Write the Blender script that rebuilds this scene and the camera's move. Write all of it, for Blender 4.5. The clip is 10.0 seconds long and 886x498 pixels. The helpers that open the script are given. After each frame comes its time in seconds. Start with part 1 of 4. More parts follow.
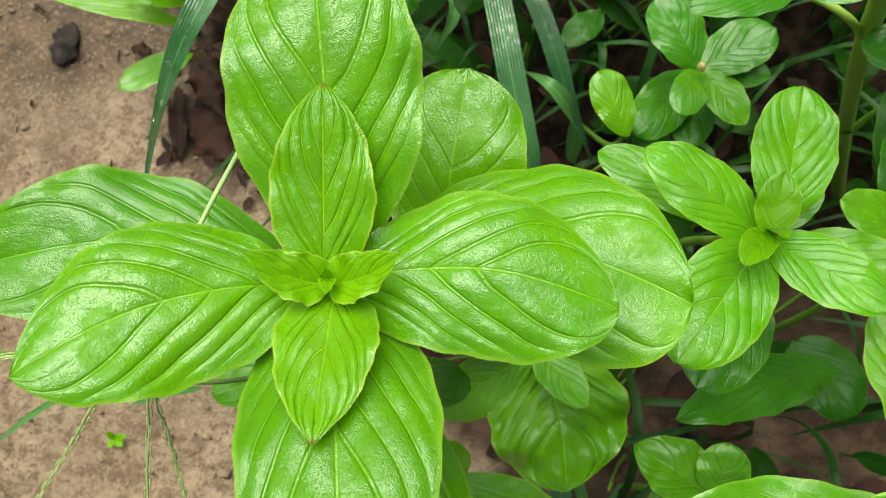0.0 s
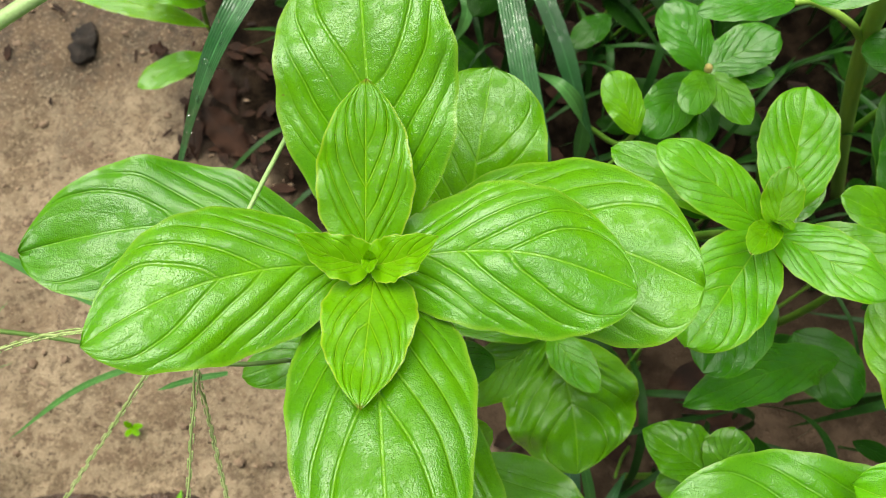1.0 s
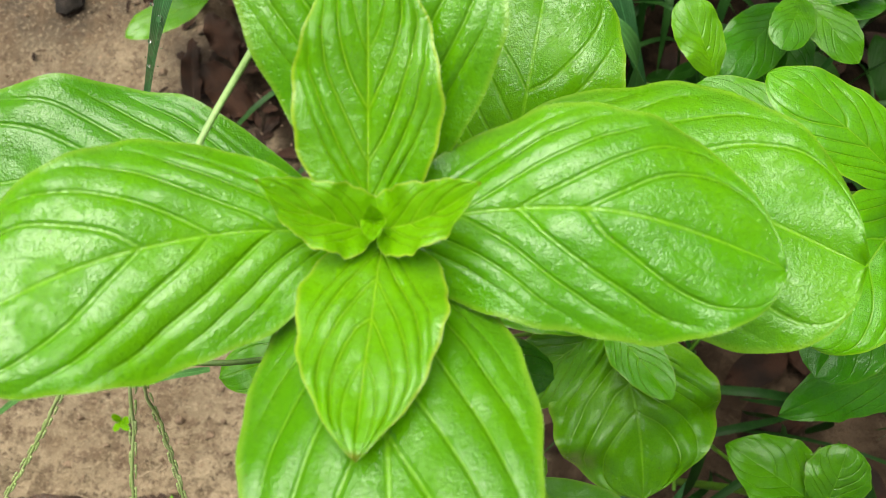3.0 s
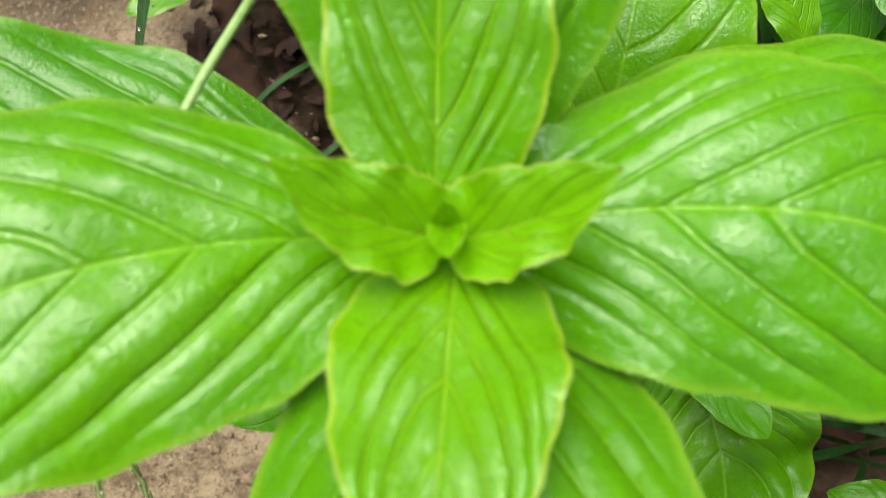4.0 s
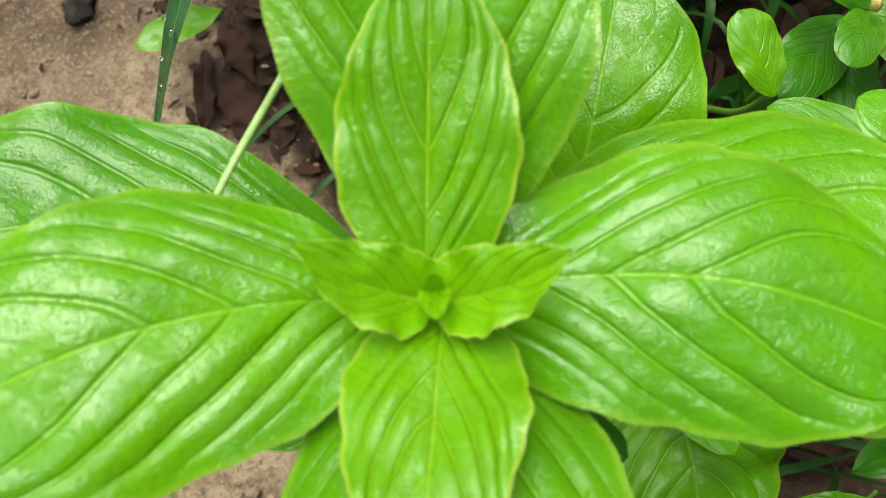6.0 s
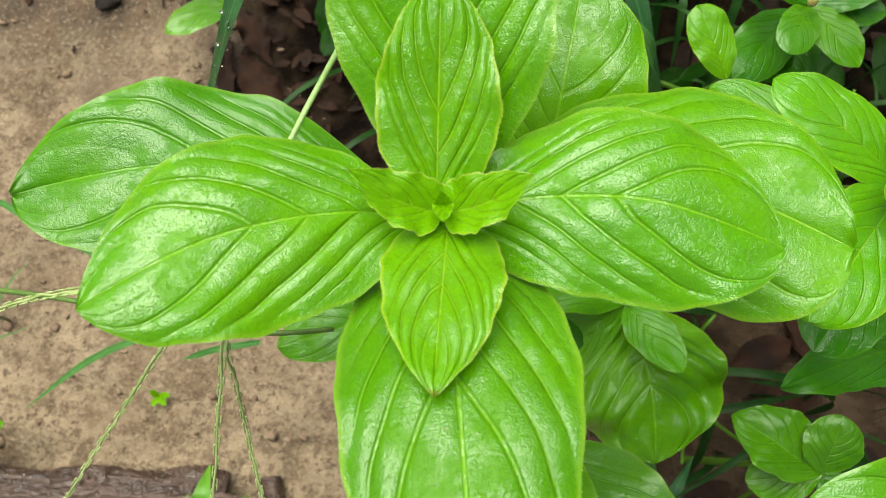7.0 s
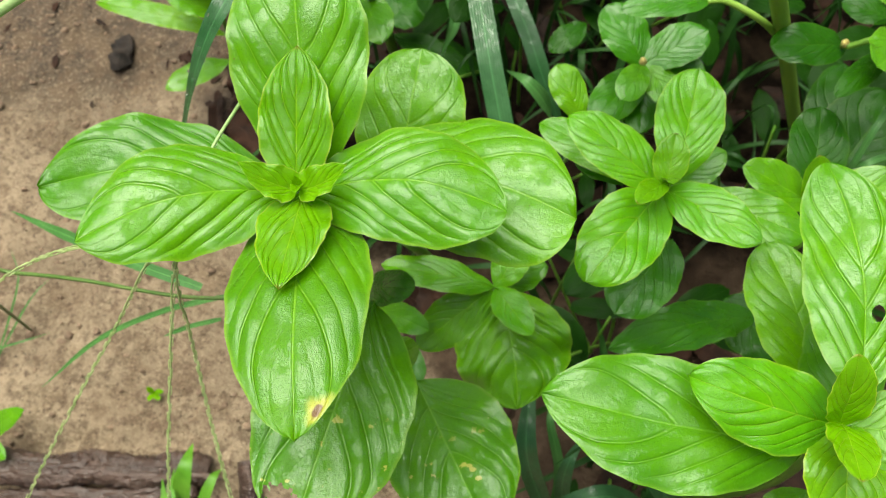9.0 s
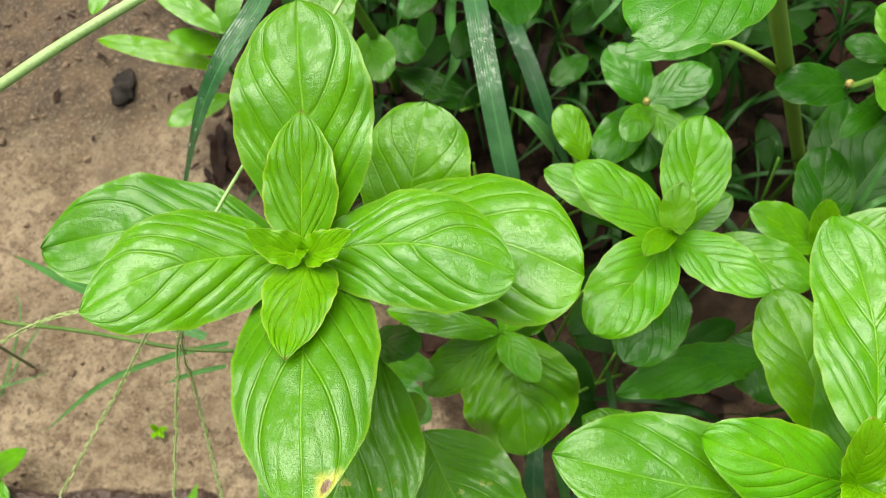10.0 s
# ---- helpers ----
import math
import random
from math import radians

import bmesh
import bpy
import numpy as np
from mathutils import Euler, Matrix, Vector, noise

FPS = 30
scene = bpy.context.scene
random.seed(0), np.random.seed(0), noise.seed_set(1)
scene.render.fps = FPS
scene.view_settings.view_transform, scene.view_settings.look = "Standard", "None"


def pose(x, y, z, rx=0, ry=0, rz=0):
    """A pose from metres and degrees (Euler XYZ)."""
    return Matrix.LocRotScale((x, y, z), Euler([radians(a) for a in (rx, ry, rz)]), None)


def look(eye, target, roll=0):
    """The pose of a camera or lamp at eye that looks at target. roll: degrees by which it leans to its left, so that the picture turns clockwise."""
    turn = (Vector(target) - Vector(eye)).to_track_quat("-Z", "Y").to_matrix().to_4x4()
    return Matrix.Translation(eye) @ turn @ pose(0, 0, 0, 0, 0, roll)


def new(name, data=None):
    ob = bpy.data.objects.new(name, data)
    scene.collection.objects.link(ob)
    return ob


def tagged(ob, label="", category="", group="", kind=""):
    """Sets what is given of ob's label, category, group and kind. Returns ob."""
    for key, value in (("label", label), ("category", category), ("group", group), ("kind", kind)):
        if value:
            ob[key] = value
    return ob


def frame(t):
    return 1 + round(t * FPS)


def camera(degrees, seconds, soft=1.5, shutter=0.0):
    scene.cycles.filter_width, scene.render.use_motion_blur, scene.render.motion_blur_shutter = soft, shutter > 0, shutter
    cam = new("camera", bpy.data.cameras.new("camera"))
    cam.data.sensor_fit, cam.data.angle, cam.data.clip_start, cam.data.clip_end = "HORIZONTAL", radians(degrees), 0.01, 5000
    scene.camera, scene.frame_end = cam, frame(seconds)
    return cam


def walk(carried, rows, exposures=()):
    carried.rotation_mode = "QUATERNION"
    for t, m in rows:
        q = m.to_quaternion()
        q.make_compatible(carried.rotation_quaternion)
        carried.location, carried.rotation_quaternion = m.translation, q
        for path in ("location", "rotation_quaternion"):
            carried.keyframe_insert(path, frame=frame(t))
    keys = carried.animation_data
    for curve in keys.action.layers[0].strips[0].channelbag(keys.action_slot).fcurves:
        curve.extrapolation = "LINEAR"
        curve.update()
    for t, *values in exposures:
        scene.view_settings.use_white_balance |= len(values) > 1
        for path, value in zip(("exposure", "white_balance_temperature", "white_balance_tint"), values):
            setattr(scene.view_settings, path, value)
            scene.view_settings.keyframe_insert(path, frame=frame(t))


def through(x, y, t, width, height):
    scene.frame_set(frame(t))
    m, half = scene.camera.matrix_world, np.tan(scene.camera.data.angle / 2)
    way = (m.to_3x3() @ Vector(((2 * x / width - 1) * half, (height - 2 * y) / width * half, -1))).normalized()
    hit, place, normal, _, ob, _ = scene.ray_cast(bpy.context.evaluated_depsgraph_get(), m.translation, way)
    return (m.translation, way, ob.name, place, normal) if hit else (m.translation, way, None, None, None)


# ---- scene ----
cam = camera(54.0, 10.0, soft=0.7)
cam.data.dof.use_dof, cam.data.dof.focus_distance, cam.data.dof.aperture_fstop = True, 0.205, 36.0
EYE, TILT = 0.55, -75.0
ROWS = [
    (0, -0.0000, 0.0000, 0.0000, -0.00, 0.00, 0.00),
    (0.5, -0.0036, -0.0053, -0.0029, -0.08, 0.16, -0.05),
    (1, -0.0078, -0.0144, -0.0041, -0.16, 0.17, -0.34),
    (1.5, -0.0058, -0.0226, -0.0082, -0.03, 0.23, -0.52),
    (2, 0.0010, -0.0114, -0.0122, 0.72, -0.05, -0.68),
    (2.5, -0.0026, 0.0182, -0.0111, 1.25, -0.71, -0.71),
    (3, -0.0106, 0.0523, -0.0072, 1.33, -1.25, -0.52),
    (3.2, -0.0130, 0.0612, -0.0013, 1.99, -1.76, -0.66),
    (4.3, -0.0216, 0.1007, -0.0038, 2.09, -1.29, -1.00),
    (4.5, -0.0184, 0.0992, 0.0007, 2.36, -0.93, -0.88),
    (5, -0.0198, 0.0989, -0.0003, 2.21, -1.21, -0.77),
    (5.5, -0.0168, 0.0915, -0.0020, 2.13, -0.25, -0.71),
    (6.8, -0.0235, 0.0374, -0.0027, 1.69, -2.03, -0.97),
    (7, -0.0185, 0.0264, -0.0087, 1.80, -1.86, -1.07),
    (7.5, 0.0015, 0.0034, -0.0214, 2.47, -1.13, -1.34),
    (8, 0.0188, -0.0245, -0.0324, 2.77, -0.20, -1.43),
    (8.5, 0.0353, -0.0482, -0.0357, 3.23, 1.02, -1.41),
    (9, 0.0310, -0.0673, -0.0315, 2.96, 1.89, -1.03),
    (9.5, 0.0336, -0.0743, -0.0155, 3.16, 2.33, -0.55),
    (10, 0.0290, -0.0658, -0.0169, 3.06, 2.69, -0.38),
]
walk(cam, [(t, pose(0, 0, EYE, TILT) @ pose(x, y, z, 90 + pitch, roll, yaw)) for t, x, y, z, yaw, pitch, roll in ROWS],
     exposures=[(0.0, 1.36, 6620, 1), (10.0, 1.36, 6620, 1)])

# ---- light: bright overcast sky, a soft sun behind cloud ----
ELEVATION, AZIMUTH = 72.0, 326.0
world = bpy.data.worlds.new("overcast_sky")
scene.world = world
world.use_nodes = True
sky = world.node_tree.nodes.new("ShaderNodeTexSky")
sky.sky_type, sky.sun_disc = "NISHITA", False
sky.sun_elevation, sky.sun_rotation = radians(ELEVATION), radians(AZIMUTH)
sky.dust_density, sky.air_density, sky.ozone_density = 7.0, 0.4, 0.3
world.node_tree.links.new(sky.outputs[0], world.node_tree.nodes["Background"].inputs[0])
world.node_tree.nodes["Background"].inputs[1].default_value = 0.064
sun_data = bpy.data.lights.new("sun", "SUN")
sun_data.energy, sun_data.angle, sun_data.color = 2.25, radians(62), (1.0, 0.97, 0.91)
a, e = radians(AZIMUTH), radians(ELEVATION)
sun_from = Vector((math.sin(a) * math.cos(e), math.cos(a) * math.cos(e), math.sin(e)))
sun = new("sun", sun_data)
sun.matrix_world = look(sun_from * 5, (0, 0, 0))


# ---- materials ----
def nodes_of(name):
    m = bpy.data.materials.new(name)
    m.use_nodes = True
    nt = m.node_tree
    nt.nodes.clear()
    out = nt.nodes.new("ShaderNodeOutputMaterial")

    def add(kind, *links, **values):
        n = nt.nodes.new(kind)
        for k, v in values.items():
            if k.startswith("in_"):
                n.inputs[k[3:]].default_value = v
            else:
                setattr(n, k, v)
        for key, src in links:
            nt.links.new(src, n.inputs[key])
        return n

    def calc(op, x, y=None, clamp=False):
        n = nt.nodes.new("ShaderNodeMath")
        n.operation, n.use_clamp = op, clamp
        for i, v in enumerate((x, y)):
            if v is None:
                continue
            if isinstance(v, (int, float)):
                n.inputs[i].default_value = v
            else:
                nt.links.new(v, n.inputs[i])
        return n.outputs[0]

    def mix(fac, c1, c2):
        n = nt.nodes.new("ShaderNodeMix")
        n.data_type = "RGBA"
        for i, v in ((0, fac), (6, c1), (7, c2)):
            if isinstance(v, (int, float)):
                n.inputs[i].default_value = v
            elif isinstance(v, tuple):
                n.inputs[i].default_value = (*v, 1)
            else:
                nt.links.new(v, n.inputs[i])
        return n.outputs[2]

    def ramp(x, lo, hi):
        n = nt.nodes.new("ShaderNodeMapRange")
        n.interpolation_type = "SMOOTHSTEP"
        nt.links.new(x, n.inputs[0])
        n.inputs[1].default_value, n.inputs[2].default_value = lo, hi
        return n.outputs[0]

    def noise_at(scale, detail=2.0, rough=0.5, coord=None):
        n = nt.nodes.new("ShaderNodeTexNoise")
        n.inputs["Scale"].default_value, n.inputs["Detail"].default_value = scale, detail
        n.inputs["Roughness"].default_value = rough
        src = coord or nt.nodes.new("ShaderNodeTexCoord").outputs["Object"]
        nt.links.new(src, n.inputs["Vector"])
        return n.outputs[0]

    return m, nt, out, add, calc, mix, ramp, noise_at


def leaf_material(name, deep, light, vein, gloss, glow, spot=None, chew=False, wet=1.0, through=0.18, blush=0.0):
    """Wet leaf: deep and light blade colours, paler veins, grainy relief, light shining through."""
    m, nt, out, add, calc, mix, ramp, noise_at = nodes_of(name)
    uv, vn = add("ShaderNodeUVMap", uv_map="UVMap"), add("ShaderNodeUVMap", uv_map="veins")
    sep = add("ShaderNodeSeparateXYZ", ("Vector", uv.outputs[0]))
    su = calc("SUBTRACT", calc("MULTIPLY", sep.outputs[0], 2.0), 1.0)
    u, v = calc("ABSOLUTE", su), sep.outputs[1]
    sv = add("ShaderNodeSeparateXYZ", ("Vector", vn.outputs[0]))
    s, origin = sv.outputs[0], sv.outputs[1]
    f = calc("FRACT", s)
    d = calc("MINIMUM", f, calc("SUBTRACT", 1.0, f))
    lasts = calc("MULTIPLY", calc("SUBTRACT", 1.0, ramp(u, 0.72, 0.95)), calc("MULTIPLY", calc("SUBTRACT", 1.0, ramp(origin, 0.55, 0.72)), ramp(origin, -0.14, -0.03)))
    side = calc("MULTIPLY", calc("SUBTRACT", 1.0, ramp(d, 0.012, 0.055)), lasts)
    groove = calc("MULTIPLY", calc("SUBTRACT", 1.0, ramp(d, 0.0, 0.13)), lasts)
    rib = calc("SUBTRACT", 1.0, ramp(u, 0.008, 0.028))
    veins = calc("MAXIMUM", calc("MULTIPLY", side, 0.55), calc("MULTIPLY", rib, 0.62))
    # colour: broad variation, fine cells, random per leaf
    info = add("ShaderNodeObjectInfo")
    broad = ramp(noise_at(45.0, 3.0), 0.3, 0.7)
    fine = ramp(noise_at(1500.0, 2.0), 0.25, 0.75)
    tone = calc("ADD", calc("MULTIPLY", broad, 0.55), calc("MULTIPLY", info.outputs["Random"], 0.35))
    col = mix(tone, deep, light)
    col = mix(calc("MULTIPLY", fine, 0.22), col, tuple(c * 0.45 for c in deep))
    # shade of the sunk grooves put into the blade colour beside the veins
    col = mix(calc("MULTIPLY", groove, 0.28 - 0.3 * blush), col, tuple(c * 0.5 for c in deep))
    col = mix(calc("MULTIPLY", veins, 0.65), col, vein)
    speck = ramp(noise_at(800.0, 1.0), 0.79, 0.81)
    col = mix(calc("MULTIPLY", speck, 0.6), col, (0.10, 0.055, 0.02))
    edge = calc("MULTIPLY", ramp(u, 0.93, 0.99), 0.5 + 0.4 * blush)
    col = mix(edge, col, (vein[0] * 0.9, vein[1] * 0.75, vein[2]))
    if blush:
        col = mix(calc("MULTIPLY", ramp(v, 0.96, 1.0), blush), col, (0.24, 0.10, 0.03))
    if spot:
        du = calc("SUBTRACT", su, spot[0])
        dv = calc("MULTIPLY", calc("SUBTRACT", v, spot[1]), spot[2])
        r = calc("SQRT", calc("ADD", calc("MULTIPLY", du, du), calc("MULTIPLY", dv, dv)))
        r = calc("ADD", r, calc("MULTIPLY", calc("SUBTRACT", noise_at(300.0, 4.0), 0.5), 0.30))
        col = mix(calc("SUBTRACT", 1.0, ramp(r, 0.16, 0.44)), col, (0.33, 0.35, 0.03))
        col = mix(calc("SUBTRACT", 1.0, ramp(r, 0.10, 0.20)), col, (0.13, 0.07, 0.03))
    if chew:
        scar = ramp(noise_at(240.0, 3.0), 0.66, 0.69)
        col = mix(calc("MULTIPLY", scar, ramp(v, 0.35, 0.6)), col, (0.34, 0.36, 0.07))
    # relief in millimetres: domed skin cells, soft wrinkles, sunk veins
    at = add("ShaderNodeTexCoord").outputs["Object"]
    bent = add("ShaderNodeTexNoise", ("Vector", at), in_Scale=1400.0, in_Detail=1.0)
    shift = add("ShaderNodeVectorMath", (0, bent.outputs["Color"]), operation="SCALE")
    shift.inputs["Scale"].default_value = 0.0005
    moved = add("ShaderNodeVectorMath", (0, at), (1, shift.outputs[0]), operation="ADD")
    skin_cells = add("ShaderNodeTexVoronoi", ("Vector", moved.outputs[0]), in_Scale=3000.0)
    dome = calc("MULTIPLY", skin_cells.outputs["Distance"], -0.068)
    ripple = calc("ADD", calc("MULTIPLY", noise_at(900.0, 2.0, 0.5), 0.17), calc("MULTIPLY", noise_at(340.0, 2.0, 0.5), 0.18))
    pores = add("ShaderNodeTexVoronoi", ("Vector", moved.outputs[0]), in_Scale=1200.0)
    pit = calc("SUBTRACT", 1.0, ramp(pores.outputs["Distance"], 0.09, 0.27))
    col = mix(calc("MULTIPLY", pit, 0.45), col, tuple(c * 0.5 for c in deep))
    lines = calc("ADD", calc("MULTIPLY", groove, 0.28), calc("MULTIPLY", rib, 0.14))
    raised = calc("MULTIPLY", side, 0.05)
    lines = calc("ADD", lines, calc("MULTIPLY", pit, 0.04))
    height = calc("ADD", calc("SUBTRACT", calc("ADD", dome, ripple), lines), raised)
    bump = add("ShaderNodeBump", ("Height", height), in_Strength=0.8, in_Distance=0.001)
    skin = add("ShaderNodeBump", ("Height", height), in_Strength=1.0, in_Distance=0.001)
    film = ramp(noise_at(130.0, 5.0, 0.66), 0.40, 0.54)
    rough = calc("SUBTRACT", gloss + 0.06, calc("MULTIPLY", film, 0.16))
    b = add("ShaderNodeBsdfPrincipled", ("Base Color", col), ("Roughness", rough), ("Normal", bump.outputs[0]))
    b.inputs["Specular IOR Level"].default_value = 0.06
    b.inputs["Coat Roughness"].default_value = 0.15
    b.inputs["Coat IOR"].default_value = 1.6
    nt.links.new(calc("MULTIPLY", calc("SUBTRACT", 1.0, calc("MULTIPLY", pit, 0.8)), calc("ADD", calc("MULTIPLY", film, 0.68 * wet), 0.14 * wet)), b.inputs["Coat Weight"])
    nt.links.new(skin.outputs[0], b.inputs["Coat Normal"])
    lit = mix(0.5, col, glow)
    t = add("ShaderNodeBsdfTranslucent", ("Color", lit), ("Normal", bump.outputs[0]))
    sh = add("ShaderNodeMixShader", (1, b.outputs[0]), (2, t.outputs[0]))
    sh.inputs[0].default_value = through
    nt.links.new(sh.outputs[0], out.inputs[0])
    return m


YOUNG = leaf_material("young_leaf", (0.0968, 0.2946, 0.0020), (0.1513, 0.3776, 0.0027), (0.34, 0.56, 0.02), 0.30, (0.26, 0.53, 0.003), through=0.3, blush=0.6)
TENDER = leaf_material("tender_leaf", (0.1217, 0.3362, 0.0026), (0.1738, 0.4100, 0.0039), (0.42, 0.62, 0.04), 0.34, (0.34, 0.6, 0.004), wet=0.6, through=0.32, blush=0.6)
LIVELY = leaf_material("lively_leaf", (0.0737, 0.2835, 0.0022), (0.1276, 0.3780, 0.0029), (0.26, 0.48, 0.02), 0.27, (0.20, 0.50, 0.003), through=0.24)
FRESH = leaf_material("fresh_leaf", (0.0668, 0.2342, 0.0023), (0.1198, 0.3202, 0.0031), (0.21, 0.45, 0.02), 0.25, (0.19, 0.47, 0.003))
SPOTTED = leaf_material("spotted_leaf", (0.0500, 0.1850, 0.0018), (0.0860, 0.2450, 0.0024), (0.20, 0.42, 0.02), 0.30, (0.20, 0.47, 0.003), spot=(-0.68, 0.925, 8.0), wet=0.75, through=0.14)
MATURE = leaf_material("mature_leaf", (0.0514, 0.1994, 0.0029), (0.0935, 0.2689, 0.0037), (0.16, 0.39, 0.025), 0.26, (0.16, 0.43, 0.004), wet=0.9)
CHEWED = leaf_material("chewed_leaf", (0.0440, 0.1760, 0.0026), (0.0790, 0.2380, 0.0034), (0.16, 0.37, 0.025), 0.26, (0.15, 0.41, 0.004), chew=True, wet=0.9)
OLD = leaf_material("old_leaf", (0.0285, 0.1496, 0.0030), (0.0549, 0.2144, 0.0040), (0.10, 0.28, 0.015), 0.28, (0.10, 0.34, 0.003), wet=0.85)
# dark copy of the leaf, shade from foliage above put into its colour
SHADED = leaf_material("painted_shade_leaf", (0.0120, 0.0700, 0.0016), (0.0260, 0.1150, 0.0024), (0.07, 0.20, 0.012), 0.28, (0.07, 0.26, 0.003), wet=0.3)
# leaf colour cut almost to black to stand in for shade under the herbs
UNDER_SHADE = leaf_material("undergrowth_leaf_painted_shade", (0.005, 0.028, 0.001), (0.011, 0.052, 0.002), (0.035, 0.11, 0.008), 0.45, (0.035, 0.15, 0.003), wet=0.04)


def plain_material(name, c1, c2, scale, gloss, through=0.0, bump=0.3, dist=0.0004, stretch=None, fine=1200.0, spec=0.5, film=0.0, lines=0):
    """Two-tone surface with fine grain; through: share of light shining through."""
    m, nt, out, add, calc, mix, ramp, noise_at = nodes_of(name)
    coord = None
    if stretch:
        tc = add("ShaderNodeTexCoord")
        coord = add("ShaderNodeMapping", ("Vector", tc.outputs["Object"]), in_Scale=stretch).outputs[0]
    info = add("ShaderNodeObjectInfo")
    big = ramp(noise_at(scale, 4.0, 0.6, coord), 0.32, 0.68)
    small = noise_at(fine, 3.0, 0.6, coord)
    col = mix(big, c1, c2)
    col = mix(calc("MULTIPLY", ramp(small, 0.4, 0.75), 0.35), col, tuple(c * 0.5 for c in c1))
    col = mix(calc("MULTIPLY", info.outputs["Random"], 0.25), col, c2)
    h = calc("ADD", small, calc("MULTIPLY", big, 0.8))
    if lines:
        span = add("ShaderNodeSeparateXYZ", ("Vector", add("ShaderNodeUVMap", uv_map="UVMap").outputs[0])).outputs[0]
        rib = calc("ADD", calc("MULTIPLY", calc("SINE", calc("MULTIPLY", span, 6.2832 * lines)), 0.5), 0.5)
        keel = calc("SUBTRACT", 1.0, ramp(calc("ABSOLUTE", calc("SUBTRACT", span, 0.5)), 0.01, 0.05))
        col = mix(calc("MULTIPLY", rib, 0.3), col, tuple(c * 0.55 for c in c1))
        col = mix(calc("MULTIPLY", keel, 0.5), col, tuple(min(1.0, c * 1.7) for c in c2))
        h = calc("ADD", h, calc("MULTIPLY", rib, 1.2))
    bp = add("ShaderNodeBump", ("Height", h), in_Strength=bump, in_Distance=dist)
    b = add("ShaderNodeBsdfPrincipled", ("Base Color", col), ("Normal", bp.outputs[0]))
    b.inputs["Specular IOR Level"].default_value = spec
    if film:
        b.inputs["Coat Roughness"].default_value = 0.12
        wet = calc("ADD", calc("MULTIPLY", ramp(noise_at(330.0, 4.0, 0.65), 0.5, 0.58), film), 0.1)
        nt.links.new(wet, b.inputs["Coat Weight"])
        nt.links.new(bp.outputs[0], b.inputs["Coat Normal"])
    rough = calc("ADD", calc("MULTIPLY", big, 0.18), gloss)
    nt.links.new(rough, b.inputs["Roughness"])
    last = b
    if through:
        t = add("ShaderNodeBsdfTranslucent", ("Color", col))
        last = add("ShaderNodeMixShader", (1, b.outputs[0]), (2, t.outputs[0]))
        last.inputs[0].default_value = through
    nt.links.new(last.outputs[0], out.inputs[0])
    return m


STEM = plain_material("green_stem", (0.09, 0.24, 0.015), (0.16, 0.32, 0.03), 60.0, 0.35, 0.15)
RUNNER = plain_material("olive_grass_stem", (0.060, 0.130, 0.016), (0.110, 0.190, 0.035), 60.0, 0.4, 0.1)
STALK = plain_material("pale_stem", (0.20, 0.38, 0.04), (0.28, 0.46, 0.07), 60.0, 0.35, 0.15)
STRAW = plain_material("pale_grass_culm", (0.28, 0.45, 0.14), (0.38, 0.55, 0.22), 50.0, 0.35, 0.15)
SPIKE = plain_material("grass_spike", (0.22, 0.33, 0.08), (0.42, 0.50, 0.22), 300.0, 0.5, 0.1)
BLADE = plain_material("grass_blade", (0.045, 0.17, 0.03), (0.09, 0.25, 0.055), 40.0, 0.35, 0.25, stretch=(1, 0.3, 1), lines=5)
WETBLADE = plain_material("wet_grass_blade", (0.020, 0.095, 0.022), (0.050, 0.155, 0.050), 60.0, 0.35, 0.2, spec=0.3, film=1.0, lines=9)
# darker copy of the grass blade, shade under the herbs painted into it
DIMBLADE = plain_material("shade_painted_blade", (0.007, 0.036, 0.004), (0.020, 0.070, 0.009), 50.0, 0.4, 0.2, spec=0.2)
TUFT = plain_material("seedling_blade", (0.085, 0.27, 0.012), (0.15, 0.37, 0.025), 60.0, 0.35, 0.35)
HAIR = plain_material("leaf_hair", (0.30, 0.45, 0.12), (0.42, 0.55, 0.22), 300.0, 0.5, 0.3)
BUD = plain_material("dry_bud", (0.35, 0.28, 0.07), (0.50, 0.42, 0.14), 400.0, 0.5)
BARK = plain_material("wet_dead_stick", (0.026, 0.014, 0.010), (0.105, 0.064, 0.046), 40.0, 0.25, bump=0.9, dist=0.003, stretch=(0.35, 1.6, 1.6), fine=260.0)
LITTER = plain_material("dead_leaf", (0.010, 0.006, 0.004), (0.042, 0.019, 0.011), 50.0, 0.6, 0.05, bump=0.6, dist=0.001, spec=0.15)
STONE = plain_material("dark_stone", (0.018, 0.015, 0.013), (0.05, 0.038, 0.03), 90.0, 0.6, bump=0.8, dist=0.002, spec=0.2)
CLOD = plain_material("soil_crumb", (0.11, 0.068, 0.040), (0.27, 0.185, 0.118), 60.0, 0.6, bump=0.7, dist=0.002)


PATCH = (-0.1423, 0.2364)


